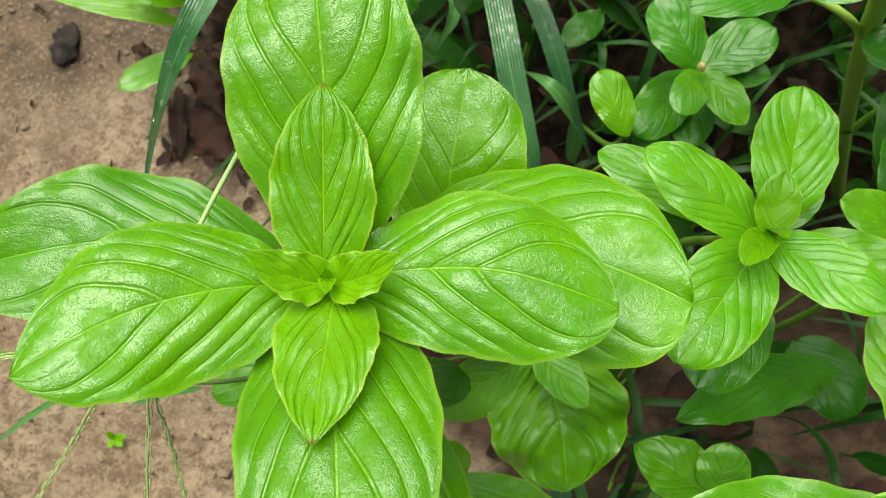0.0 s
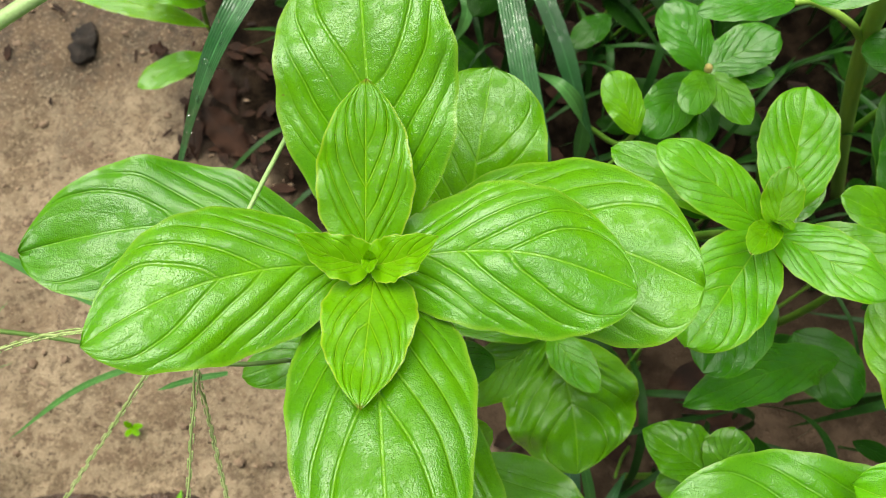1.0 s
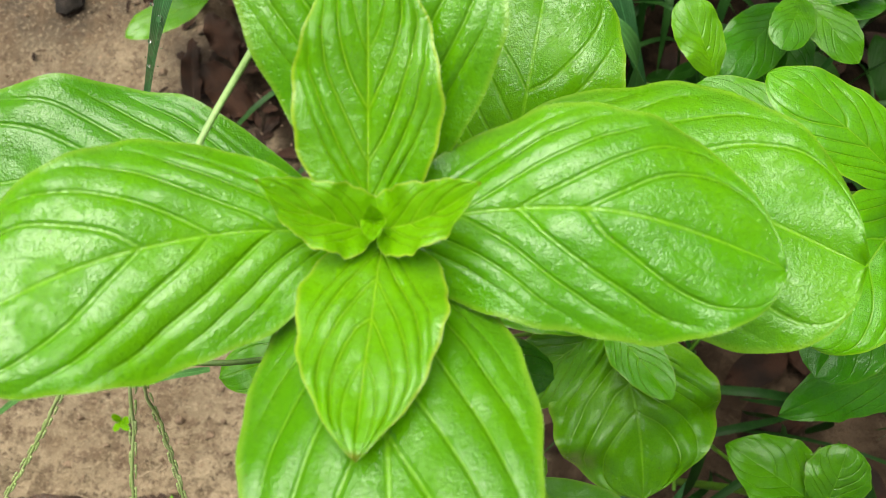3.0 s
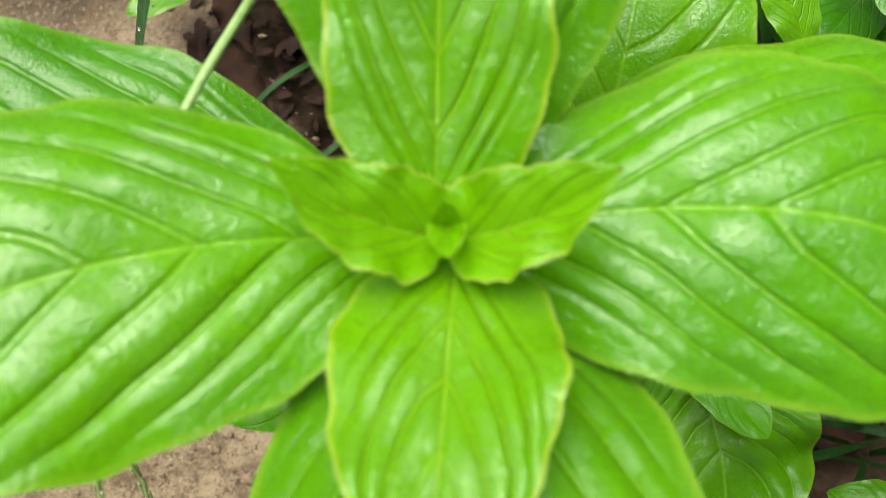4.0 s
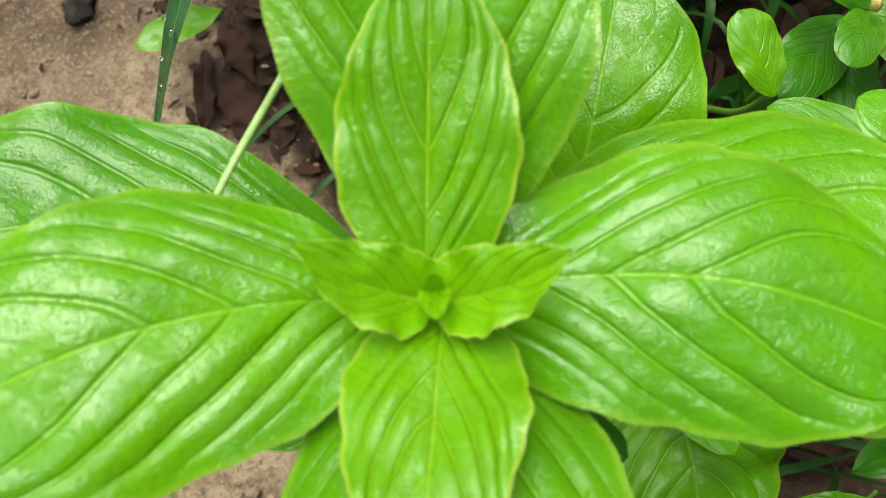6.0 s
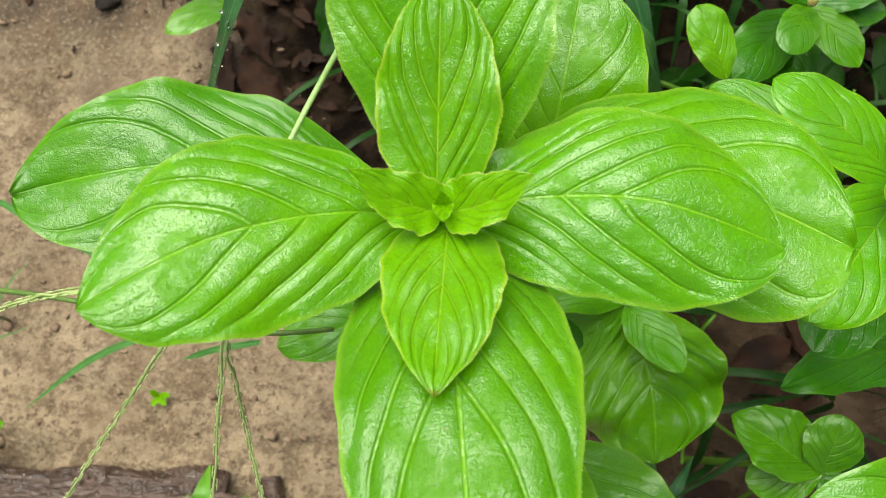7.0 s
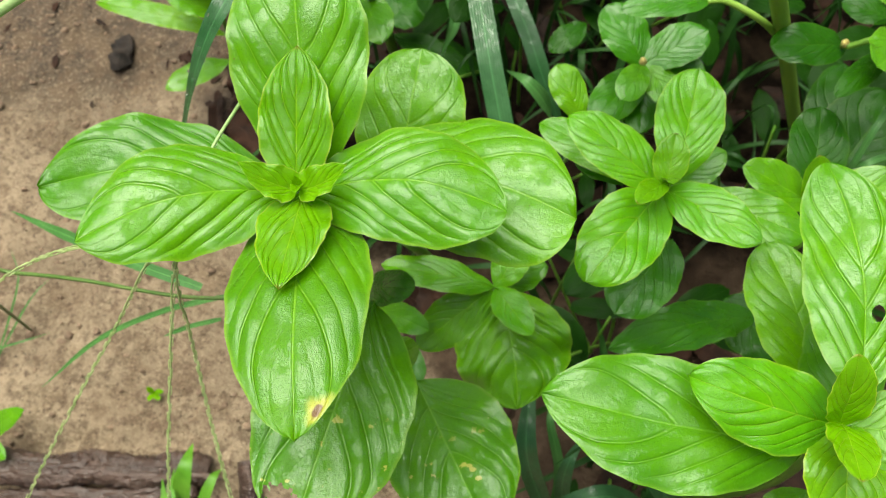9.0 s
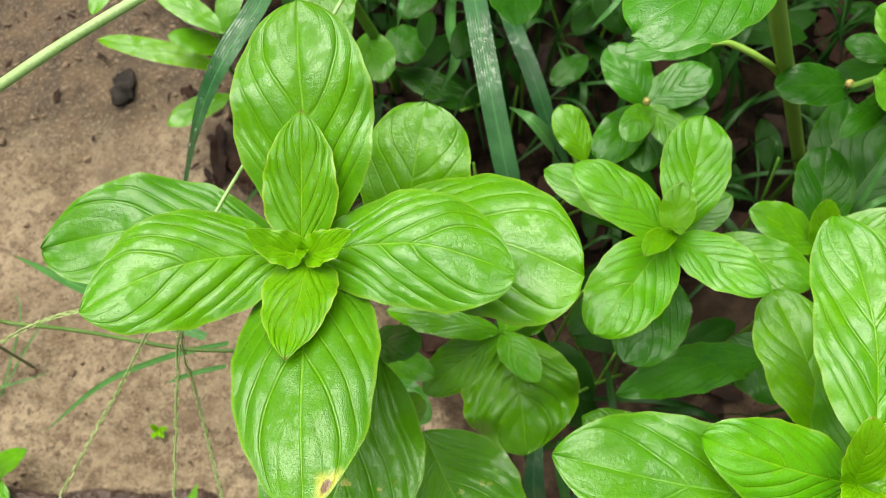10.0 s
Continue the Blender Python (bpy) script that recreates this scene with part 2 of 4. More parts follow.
def soil_material():
    m, nt, out, add, calc, mix, ramp, noise_at = nodes_of("damp_sandy_soil")
    wide, mid, fine = noise_at(5.5, 4.0, 0.6), noise_at(38.0, 5.0, 0.65), noise_at(420.0, 4.0, 0.65)
    pos = add("ShaderNodeSeparateXYZ", ("Vector", add("ShaderNodeTexCoord").outputs["Object"]))
    col = mix(ramp(wide, 0.38, 0.62), (0.288, 0.220, 0.142), (0.19, 0.142, 0.089))
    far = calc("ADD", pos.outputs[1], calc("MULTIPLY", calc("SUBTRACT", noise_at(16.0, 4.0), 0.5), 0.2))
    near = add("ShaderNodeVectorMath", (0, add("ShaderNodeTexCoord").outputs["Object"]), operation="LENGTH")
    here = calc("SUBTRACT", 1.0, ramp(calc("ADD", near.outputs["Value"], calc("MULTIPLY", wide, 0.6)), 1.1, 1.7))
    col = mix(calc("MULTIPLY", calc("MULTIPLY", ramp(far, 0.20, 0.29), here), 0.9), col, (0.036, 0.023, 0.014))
    blot = noise_at(70.0, 6.0, 0.7)
    col = mix(calc("MULTIPLY", ramp(mid, 0.48, 0.60), 0.7), col, (0.131, 0.088, 0.050))
    col = mix(calc("MULTIPLY", ramp(blot, 0.50, 0.60), 0.75), col, (0.098, 0.066, 0.038))
    col = mix(calc("MULTIPLY", ramp(noise_at(190.0, 5.0, 0.65), 0.52, 0.62), 0.7), col, (0.095, 0.058, 0.034))
    col = mix(calc("MULTIPLY", ramp(fine, 0.5, 0.68), 0.45), col, (0.365, 0.292, 0.195))
    col = mix(calc("MULTIPLY", ramp(noise_at(330.0, 3.0), 0.60, 0.68), 0.8), col, (0.06, 0.037, 0.022))
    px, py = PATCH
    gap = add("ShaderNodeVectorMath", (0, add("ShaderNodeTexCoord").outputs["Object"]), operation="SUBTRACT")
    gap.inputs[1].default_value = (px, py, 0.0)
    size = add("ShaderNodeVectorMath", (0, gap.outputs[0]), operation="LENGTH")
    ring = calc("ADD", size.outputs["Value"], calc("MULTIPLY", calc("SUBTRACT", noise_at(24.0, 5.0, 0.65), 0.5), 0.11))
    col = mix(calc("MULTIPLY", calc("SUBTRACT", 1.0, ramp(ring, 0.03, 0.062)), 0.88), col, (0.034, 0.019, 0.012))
    # leaf mould where herbs and grasses grow, their shade also put into its colour
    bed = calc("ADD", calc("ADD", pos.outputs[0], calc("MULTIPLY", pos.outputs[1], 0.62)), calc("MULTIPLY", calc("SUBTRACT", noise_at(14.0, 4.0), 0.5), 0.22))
    mould_shade = mix(ramp(mid, 0.4, 0.65), (0.005, 0.0036, 0.0025), (0.024, 0.016, 0.010))
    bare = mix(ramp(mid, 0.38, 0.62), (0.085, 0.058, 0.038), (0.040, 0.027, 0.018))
    mould_shade = mix(ramp(calc("ADD", pos.outputs[1], calc("MULTIPLY", calc("SUBTRACT", noise_at(20.0, 4.0), 0.5), 0.12)), 0.07, 0.15), bare, mould_shade)
    # mask of the herb bed that gets the mould and painted shade
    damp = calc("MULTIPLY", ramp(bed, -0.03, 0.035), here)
    col = mix(damp, col, mould_shade)
    h = calc("ADD", calc("SUBTRACT", mid, calc("MULTIPLY", blot, 0.7)), calc("MULTIPLY", fine, 0.4))
    bp = add("ShaderNodeBump", ("Height", h), in_Strength=0.9, in_Distance=0.006)
    b = add("ShaderNodeBsdfPrincipled", ("Base Color", col), ("Normal", bp.outputs[0]))
    nt.links.new(calc("ADD", calc("MULTIPLY", wide, 0.3), calc("ADD", calc("MULTIPLY", damp, 0.25), 0.45)), b.inputs["Roughness"])
    nt.links.new(calc("SUBTRACT", 0.3, calc("MULTIPLY", damp, 0.28)), b.inputs["Specular IOR Level"])
    nt.links.new(b.outputs[0], out.inputs[0])
    return m


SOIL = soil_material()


def water_material():
    m, nt, out, add, calc, mix, ramp, noise_at = nodes_of("water_drop")
    b = add("ShaderNodeBsdfPrincipled")
    b.inputs["Base Color"].default_value = (1, 1, 1, 1)
    b.inputs["Roughness"].default_value = 0.02
    b.inputs["IOR"].default_value = 1.33
    b.inputs["Transmission Weight"].default_value = 1.0
    nt.links.new(b.outputs[0], out.inputs[0])
    return m


WATER = water_material()


# ---- builders ----
def mesh_object(name, verts, faces, material, parent=None, label="", uvs=None):
    me = bpy.data.meshes.new(name)
    me.from_pydata([tuple(map(float, p)) for p in verts], [], [tuple(map(int, q)) for q in faces])
    me.materials.append(material)
    me.polygons.foreach_set("use_smooth", [True] * len(me.polygons))
    if uvs is not None:
        index = np.empty(len(me.loops), dtype=np.int32)
        me.loops.foreach_get("vertex_index", index)
        table = np.asarray(uvs, dtype=np.float32)
        for k, layer_name in enumerate(("UVMap", "veins")[:table.shape[1] // 2]):
            layer = me.uv_layers.new(name=layer_name)
            layer.data.foreach_set("uv", np.ascontiguousarray(table[index][:, 2 * k:2 * k + 2]).ravel())
    me.update()
    ob = new(name, me)
    if parent:
        ob.parent = parent
        ob.matrix_parent_inverse = parent.matrix_basis.inverted()
    return tagged(ob, label=label)


def thing(name, at, label, category, group="", kind=""):
    ob = new(name)
    ob.empty_display_size = 0.02
    ob.matrix_basis = Matrix.Translation(at)
    return tagged(ob, label, category, group, kind)


def leaf_sheet(base, tip, width, roll=0.0, arch=0.06, fold=0.08, curl=0.06, vm=0.45, full=1.35, wave=0.042, bend=0.0,
               twist=0.0, relief=1.0, point=None, run=1.0, veins=6.6, crimp=1.0, skew=0.0, rows=40, cols=24, cut=None, seed=0):
    """A leaf blade: rows along, cols across. fold lifts the sides, curl lets the margins droop, arch bows the midrib."""
    base, tip = np.array(base), np.array(tip)
    axis = tip - base
    length = np.linalg.norm(axis)
    axis /= length
    up = np.array([0, 0, 1.0]) - axis * axis[2]
    up /= np.linalg.norm(up)
    side = np.cross(axis, up)
    v = np.linspace(0.0, 1.0, rows + 1)
    u = np.linspace(-1.0, 1.0, cols + 1)
    V, U = np.meshgrid(v, u, indexing="ij")
    out_tip = np.clip(1 - (np.clip(V - vm, 0, 1) / (1 - vm)) ** 2.2, 0, 1) ** (0.5 + 0.45 * ((point or full) - 1.0))
    out_base = np.clip(1 - (np.clip(vm - V, 0, 1) / vm) ** 2.1, 0, 1) ** (0.62 + 0.8 * (full - 1.0))
    w = np.where(V > vm, out_tip, out_base) * width / 2
    w = np.maximum(w, width * 0.012)
    k = 4 * V * (1 - V)
    rng = np.random.RandomState(seed + int(1e5 * abs(base[0] + 3 * tip[1])) % 9999)
    ph = rng.uniform(0, 6.28, 6)
    au = np.abs(U)
    right = (U > 0) * 1.0
    # side veins leave the midrib at a shallow angle and swing round towards the tip
    apart = np.clip(au * 5, 0, 1)
    drift = (0.012 * np.sin(V * 8 + ph[0] + 2 * right) + 0.006 * np.sin(V * 19 + ph[3] + 4 * right)) * apart
    start = V + drift - run * ((0.40 + 0.06 * rng.uniform()) * au + 0.10 * au ** 3) + (0.018 + 0.03 * rng.uniform()) * right * apart
    vein_at = np.sign(start + 0.05) * np.abs(start + 0.05) ** 0.85 * veins + 20
    f = vein_at % 1.0
    quilt = np.abs(np.sin(np.pi * f)) ** 0.75 - 0.55
    quilt = quilt * np.clip((0.70 - start) * 5, 0, 1) * np.clip((start + 0.16) * 8, 0, 1)
    quilt *= np.clip(au * 4 - 0.05, 0, 1) * np.clip((1 - au) * 4.5, 0, 1) * np.clip(k * 2, 0, 1)
    quilt *= 0.8 + 0.35 * np.sin(V * 11 + U * 7 + ph[5])
    rib = -np.exp(-(U / 0.05) ** 2) * np.clip(k * 3, 0, 1)
    hgt = fold * au * w - curl * au ** 2.4 * w * 1.6
    hgt = hgt + wave * width * au ** 2 * (np.sin(V * 13 + ph[0] + (U > 0) * ph[1]) * 0.6 + np.sin(V * 23 + ph[2] + (U > 0) * ph[3]) * 0.4) * np.clip(k * 2, 0, 1)
    hgt = hgt + relief * width * (0.016 + 0.004 * rng.uniform()) * quilt + relief * width * 0.006 * rib
    hgt = hgt + 0.035 * width * np.sin(V * 5 + ph[4]) * np.sin(U * 2.2 + ph[5]) + 0.012 * width * np.sin(V * 15 + ph[2] + U * 3) * np.sin(U * 6 + ph[1]) * (1 - au)
    ragged = 1 + crimp * (0.014 * np.sin(V * 21 + ph[1] * 3 + 2 * right) + 0.010 * np.sin(V * 45 + ph[2] * 3 + 5 * right)) + skew * np.sign(U)
    across = U * w * (1 + (ragged - 1) * np.clip((au - 0.2) / 0.7, 0, 1))
    ang = np.radians(roll + twist * V)
    ca, sa = np.cos(ang)[..., None], np.sin(ang)[..., None]
    S = ca * side + sa * up
    N = -sa * side + ca * up
    P = base + axis * (V * length)[..., None] + up * (arch * length * k)[..., None] + side * (bend * length * k)[..., None]
    P = P + S * across[..., None] + N * hgt[..., None]
    verts = P.reshape(-1, 3)
    uvs = np.stack([U * 0.5 + 0.5, V, vein_at, start], -1).reshape(-1, 4)
    faces, n = [], cols + 1
    for i in range(rows):
        for j in range(cols):
            if cut and cut((v[i] + v[i + 1]) / 2, (u[j] + u[j + 1]) / 2):
                continue
            q = i * n + j
            faces.append((q, q + 1, q + n + 1, q + n))
    return verts, faces, uvs


def leaf(plant, base, tip, width, material, label="", hairy=False, **shape):
    verts, faces, uvs = leaf_sheet(base, tip, width, **shape)
    ob = mesh_object("leaf", verts, faces, material, plant, label, uvs)
    if hairy:
        rows, cols = shape["rows"], shape["cols"]
        rng = np.random.RandomState(rows + cols + int(abs(tip[0]) * 1e5) % 977)
        hv, hf = [], []
        for col, inner in ((0, 3), (cols, cols - 3)):
            for i in range(2, rows):
                for _ in range(2):
                    q = rng.uniform()
                    a0 = verts[i * (cols + 1) + col] * (1 - q) + verts[(i - 1) * (cols + 1) + col] * q
                    d = a0 - verts[i * (cols + 1) + inner]
                    d = d / (np.linalg.norm(d) + 1e-9) + rng.normal(0, 0.35, 3)
                    ln = rng.uniform(0.00012, 0.0003)
                    along = (verts[i * (cols + 1) + col] - verts[(i - 1) * (cols + 1) + col])
                    along = along / (np.linalg.norm(along) + 1e-9) * 0.00003
                    n = len(hv)
                    hv.extend((a0 - along, a0 + along, a0 + d / np.linalg.norm(d) * ln))
                    hf.append((n, n + 1, n + 2))
        tagged(mesh_object("hair_fringe", hv, hf, HAIR, ob), kind="stuff")
    return ob


def smooth_path(points, steps):
    """Points along a soft curve through the given ones."""
    p = [np.array(q, dtype=float) for q in points]
    p = [2 * p[0] - p[1]] + p + [2 * p[-1] - p[-2]]
    out = []
    for i in range(1, len(p) - 2):
        for t in np.linspace(0, 1, steps, endpoint=False):
            a0, a1, a2, a3 = p[i - 1], p[i], p[i + 1], p[i + 2]
            out.append(0.5 * (2 * a1 + (a2 - a0) * t + (2 * a0 - 5 * a1 + 4 * a2 - a3) * t ** 2 + (3 * a1 - a0 - 3 * a2 + a3) * t ** 3))
    out.append(p[-2])
    return np.array(out)


def tube_mesh(points, r0, r1, sides=8, steps=8, rough=0.0, seed=1):
    path = smooth_path(points, steps)
    rng = np.random.RandomState(seed)
    n = len(path)
    tang = np.gradient(path, axis=0)
    tang /= np.linalg.norm(tang, axis=1)[:, None]
    ref = np.array([0.31, 0.2, 0.93]) if abs(tang[0][2]) < 0.8 else np.array([0.9, 0.3, 0.2])
    verts, faces = [], []
    for i in range(n):
        a1 = np.cross(tang[i], ref)
        a1 /= np.linalg.norm(a1)
        a2 = np.cross(tang[i], a1)
        r = r0 + (r1 - r0) * i / (n - 1)
        for k in range(sides):
            q = 2 * math.pi * k / sides
            rr = r * (1 + rough * rng.uniform(-1, 1))
            verts.append(path[i] + rr * (math.cos(q) * a1 + math.sin(q) * a2))
    for i in range(n - 1):
        for k in range(sides):
            k2 = (k + 1) % sides
            faces.append((i * sides + k, i * sides + k2, (i + 1) * sides + k2, (i + 1) * sides + k))
    faces.append(tuple(range(sides))[::-1])
    faces.append(tuple((n - 1) * sides + k for k in range(sides)))
    return verts, faces


def tube(name, parent, points, r0, r1, material, label="", **kw):
    verts, faces = tube_mesh(points, r0, r1, **kw)
    return mesh_object(name, verts, faces, material, parent, label)


def ribbon_mesh(points, width, steps=10, keel=0.25, tip=0.75, lean=0.0, start=0.7):
    """A grass blade: a ribbon keeled along its middle that tapers to a point past the share tip of its length."""
    path = smooth_path(points, steps)
    n = len(path)
    tang = np.gradient(path, axis=0)
    tang /= np.linalg.norm(tang, axis=1)[:, None]
    verts, faces, uvs = [], [], []
    for i in range(n):
        s = i / (n - 1)
        up = np.array([0, 0, 1.0]) - tang[i] * tang[i][2]
        if np.linalg.norm(up) < 0.05:
            up = np.array([0, -1.0, 0.2])
        up /= np.linalg.norm(up)
        side = np.cross(tang[i], up)
        c, q = math.cos(radians(lean)), math.sin(radians(lean))
        side, up = c * side + q * up, c * up - q * side
        w = width / 2 * min(1.0, start + s * 2) * (1.0 if s < tip else max(0.02, (1 - s) / (1 - tip)) ** 0.8)
        for k, x in enumerate((-1, -0.5, 0, 0.5, 1)):
            verts.append(path[i] + side * x * w + up * (abs(x) * keel * w + 0.03 * w * math.sin(9 * s + k)))
            uvs.append((x * 0.5 + 0.5, s))
    for i in range(n - 1):
        for k in range(4):
            a0 = i * 5 + k
            faces.append((a0, a0 + 1, a0 + 6, a0 + 5))
    return verts, faces, uvs


def ribbon(name, parent, points, width, material, label="", **kw):
    verts, faces, uvs = ribbon_mesh(points, width, **kw)
    return mesh_object(name, verts, faces, material, parent, label, uvs)


def lump_mesh(at, size, seed, rough=0.25, rings=6, sides=9):
    rng = np.random.RandomState(seed)
    off = rng.uniform(-50, 50, 3)
    verts, faces = [], []
    for i in range(rings + 1):
        th = math.pi * i / rings
        for k in range(sides):
            ph = 2 * math.pi * k / sides
            d = np.array([math.sin(th) * math.cos(ph), math.sin(th) * math.sin(ph), math.cos(th)])
            r = 1 + rough * noise.noise(Vector(d * 1.7 + off)) * 2
            verts.append(np.array(at) + d * r * np.array(size))
    for i in range(rings):
        for k in range(sides):
            k2 = (k + 1) % sides
            faces.append((i * sides + k, (i + 1) * sides + k, (i + 1) * sides + k2, i * sides + k2))
    return verts, faces


def lump(name, parent, at, size, material, label="", **kw):
    verts, faces = lump_mesh(at, size, **kw)
    return mesh_object(name, verts, faces, material, parent, label)


def join(parts):
    verts, faces, uvs = [], [], []
    for p in parts:
        n = len(verts)
        verts.extend(p[0])
        faces.extend([tuple(i + n for i in q) for q in p[1]])
        uvs.extend(p[2] if len(p) > 2 else [(0.5, 0.5, 0.5, 0.5)] * len(p[0]))
    return verts, faces, uvs


# ---- ground ----
def ground_height(x, y):
    p = Vector((x, y, 0))
    h = 0.010 * noise.noise(p * 9) + 0.006 * noise.noise(p * 26 + Vector((3, 1, 0))) + 0.004 * noise.noise(p * 70) + 0.0022 * noise.noise(p * 170)
    return h * max(0.0, min(1.0, (1.6 - max(abs(x), abs(y))) * 1.2))


def build_ground():
    xs = np.concatenate([[-400, -60, -12, -4, -2], np.linspace(-1.2, -0.62, 12), np.linspace(-0.6, 0.6, 200), np.linspace(0.62, 1.2, 12), [2, 4, 12, 60, 400]])
    verts = [(x, y, ground_height(x, y)) for y in xs for x in xs]
    n = len(xs)
    faces = [(j * n + i, j * n + i + 1, (j + 1) * n + i + 1, (j + 1) * n + i) for j in range(n - 1) for i in range(n - 1)]
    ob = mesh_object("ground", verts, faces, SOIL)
    tagged(ob, "damp tan sandy soil with dark crumbs and pits", "soil", kind="structure")


build_ground()

# ---- the main plant ----
main = thing("herb_plant", (0.012, 0.085, 0.0), "leafy herb with wet bright green leaves in crossed pairs", "plant", "herb plants")
STALK_TOP = (-0.0255, 0.0392, 0.3690)
tube("stem", main, [(0.012, 0.085, -0.01), (0.008, 0.080, 0.12), (-0.006, 0.060, 0.27), (-0.0274, 0.0405, 0.3400), STALK_TOP], 0.0032, 0.0018, STEM, "hairy light green stem")
# oldest leaves first
leaf(main, (-0.0066, 0.0185, 0.3260), (-0.0259, -0.0552, 0.3380), 0.0494, CHEWED, "deep green leaf with a chewed tip", arch=0.06, vm=0.5, full=1.2, fold=-0.02, relief=1.6, rows=120, cols=80,
     cut=lambda v, u: ((v - 0.90) / 0.055) ** 2 + ((u - 0.45) / 0.4) ** 2 < 1 + 0.5 * math.sin(u * 31) * math.cos(v * 90) or v > 0.955 + 0.02 * math.sin(u * 25))
leaf(main, (-0.0020, 0.0563, 0.3180), (0.0068, 0.1069, 0.3380), 0.0388, FRESH, arch=0.04, vm=0.58, full=1.1)
leaf(main, (-0.0282, 0.0514, 0.3400), (0.0578, 0.0402, 0.3530), 0.0480, FRESH, arch=0.05, vm=0.68, full=1.9, point=1.0, roll=1, curl=0.18, bend=-0.10, rows=108, cols=68)
leaf(main, (-0.0340, 0.0501, 0.3440), (-0.1120, 0.0470, 0.3550), 0.0370, MATURE, arch=0.06, vm=0.60, full=1.3, wave=0.06, bend=0.075, rows=108, cols=68)
leaf(main, (-0.0236, 0.0438, 0.3560), (-0.0158, -0.0320, 0.3920), 0.0398, SPOTTED, "green leaf with a yellow-rimmed brown spot", arch=0.12, vm=0.47, full=1.35, fold=0.02, bend=0.0, rows=115, cols=72, hairy=True)
leaf(main, (-0.0218, 0.0455, 0.3660), (-0.0266, 0.1100, 0.3950), 0.0405, FRESH, arch=0.10, vm=0.55, full=1.2, fold=0.1, rows=115, cols=72, hairy=True)
# upper whorl
leaf(main, (-0.0263, 0.0395, 0.3710), (-0.0803, 0.0188, 0.3885), 0.0345, FRESH, arch=0.06, vm=0.53, full=1.15, point=1.55, fold=0.02, bend=0.085, curl=0.1, rows=129, cols=82, hairy=True)
leaf(main, (-0.0237, 0.0399, 0.3710), (0.0362, 0.0342, 0.3740), 0.0355, FRESH, arch=0.07, vm=0.56, full=1.1, point=1.25, fold=0.02, bend=-0.085, curl=0.1, rows=129, cols=82, hairy=True)
leaf(main, (-0.0246, 0.0391, 0.3740), (-0.0242, 0.0775, 0.3900), 0.0216, YOUNG, arch=0.03, vm=0.43, full=1.3, point=1.7, fold=0.15, relief=1.6, run=1.25, veins=5.6, crimp=1.4, rows=115, cols=72, hairy=True)
leaf(main, (-0.0224, 0.0389, 0.3730), (-0.0236, 0.0065, 0.3900), 0.0207, YOUNG, arch=0.05, vm=0.35, full=0.92, point=1.9, fold=0.10, relief=1.6, run=1.25, veins=5.6, crimp=1.4, rows=115, cols=72, hairy=True)
leaf(main, (-0.0236, 0.0392, 0.3765), (-0.0386, 0.0430, 0.3870), 0.0104, TENDER, arch=-0.03, vm=0.24, full=0.75, point=2.0, bend=-0.07, run=1.2, veins=5.0, relief=1.3, crimp=3.0, fold=0.50, roll=-4, wave=0.07, rows=60, cols=36, hairy=True)
leaf(main, (-0.0230, 0.0392, 0.3765), (-0.0083, 0.0428, 0.3870), 0.0104, TENDER, arch=-0.03, vm=0.24, full=0.75, point=2.0, bend=0.07, run=1.2, veins=5.0, relief=1.3, crimp=3.0, fold=0.50, roll=4, wave=0.07, rows=60, cols=36, hairy=True)
leaf(main, (-0.0233, 0.0402, 0.3775), (-0.0229, 0.0356, 0.3830), 0.0036, TENDER, vm=0.4, fold=0.45, veins=3.0, rows=24, cols=16)
leaf(main, (-0.0233, 0.0400, 0.3775), (-0.0235, 0.0412, 0.3818), 0.0030, TENDER, vm=0.4, fold=0.45, veins=3.0, rows=24, cols=16)
# side shoots low on the stem
leaf(main, (-0.0150, 0.0289, 0.3000), (0.0070, 0.0223, 0.3300), 0.0140, OLD, vm=0.55, full=1.1, rows=28, cols=18)
leaf(main, (-0.0049, 0.0030, 0.2900), (0.0073, 0.0074, 0.3100), 0.0124, FRESH, vm=0.5, full=1.1, rows=22, cols=14)
leaf(main, (0.0030, 0.0021, 0.2620), (0.0330, -0.0544, 0.2760), 0.0503, CHEWED, "dark leaf with pale insect scars", vm=0.45, full=1.15, arch=0.08, relief=1.6, rows=80, cols=50)

leaf(main, (-0.0280, 0.0420, 0.2700), (-0.0745, 0.0270, 0.2680), 0.0180, LIVELY, vm=0.55, full=1.1, arch=0.05, rows=44, cols=28)
leaf(main, (-0.0230, 0.0436, 0.2100), (0.0056, 0.0279, 0.2350), 0.0140, MATURE, vm=0.5, full=1.2, rows=28, cols=18)
leaf(main, (-0.0268, 0.0396, 0.1600), (-0.0006, 0.0161, 0.1700), 0.0198, OLD, vm=0.5, full=1.2, rows=28, cols=18)

# ---- low plant behind it ----
low = thing("herb_plant", (0.04, 0.075, 0.0), "low herb with dark glossy folded leaves in shade", "plant", "herb plants")
B0 = (0.0341, 0.0484, 0.2320)
tube("stem", low, [(0.04, 0.075, -0.01), (0.038, 0.07, 0.11), B0], 0.0026, 0.0016, STEM)
leaf(low, B0, (0.0446, -0.0035, 0.2220), 0.0520, FRESH, vm=0.5, full=1.15, point=1.5, wave=0.09, roll=-8, fold=-0.1, bend=-0.05, relief=1.8, rows=84, cols=52)
leaf(low, B0, (-0.0008, 0.0242, 0.2140), 0.0217, FRESH, vm=0.5, roll=10, rows=30, cols=20)
leaf(low, B0, (-0.0163, 0.0566, 0.2380), 0.0167, LIVELY, vm=0.5, arch=0.08, roll=-12, wave=0.08, rows=32, cols=20)
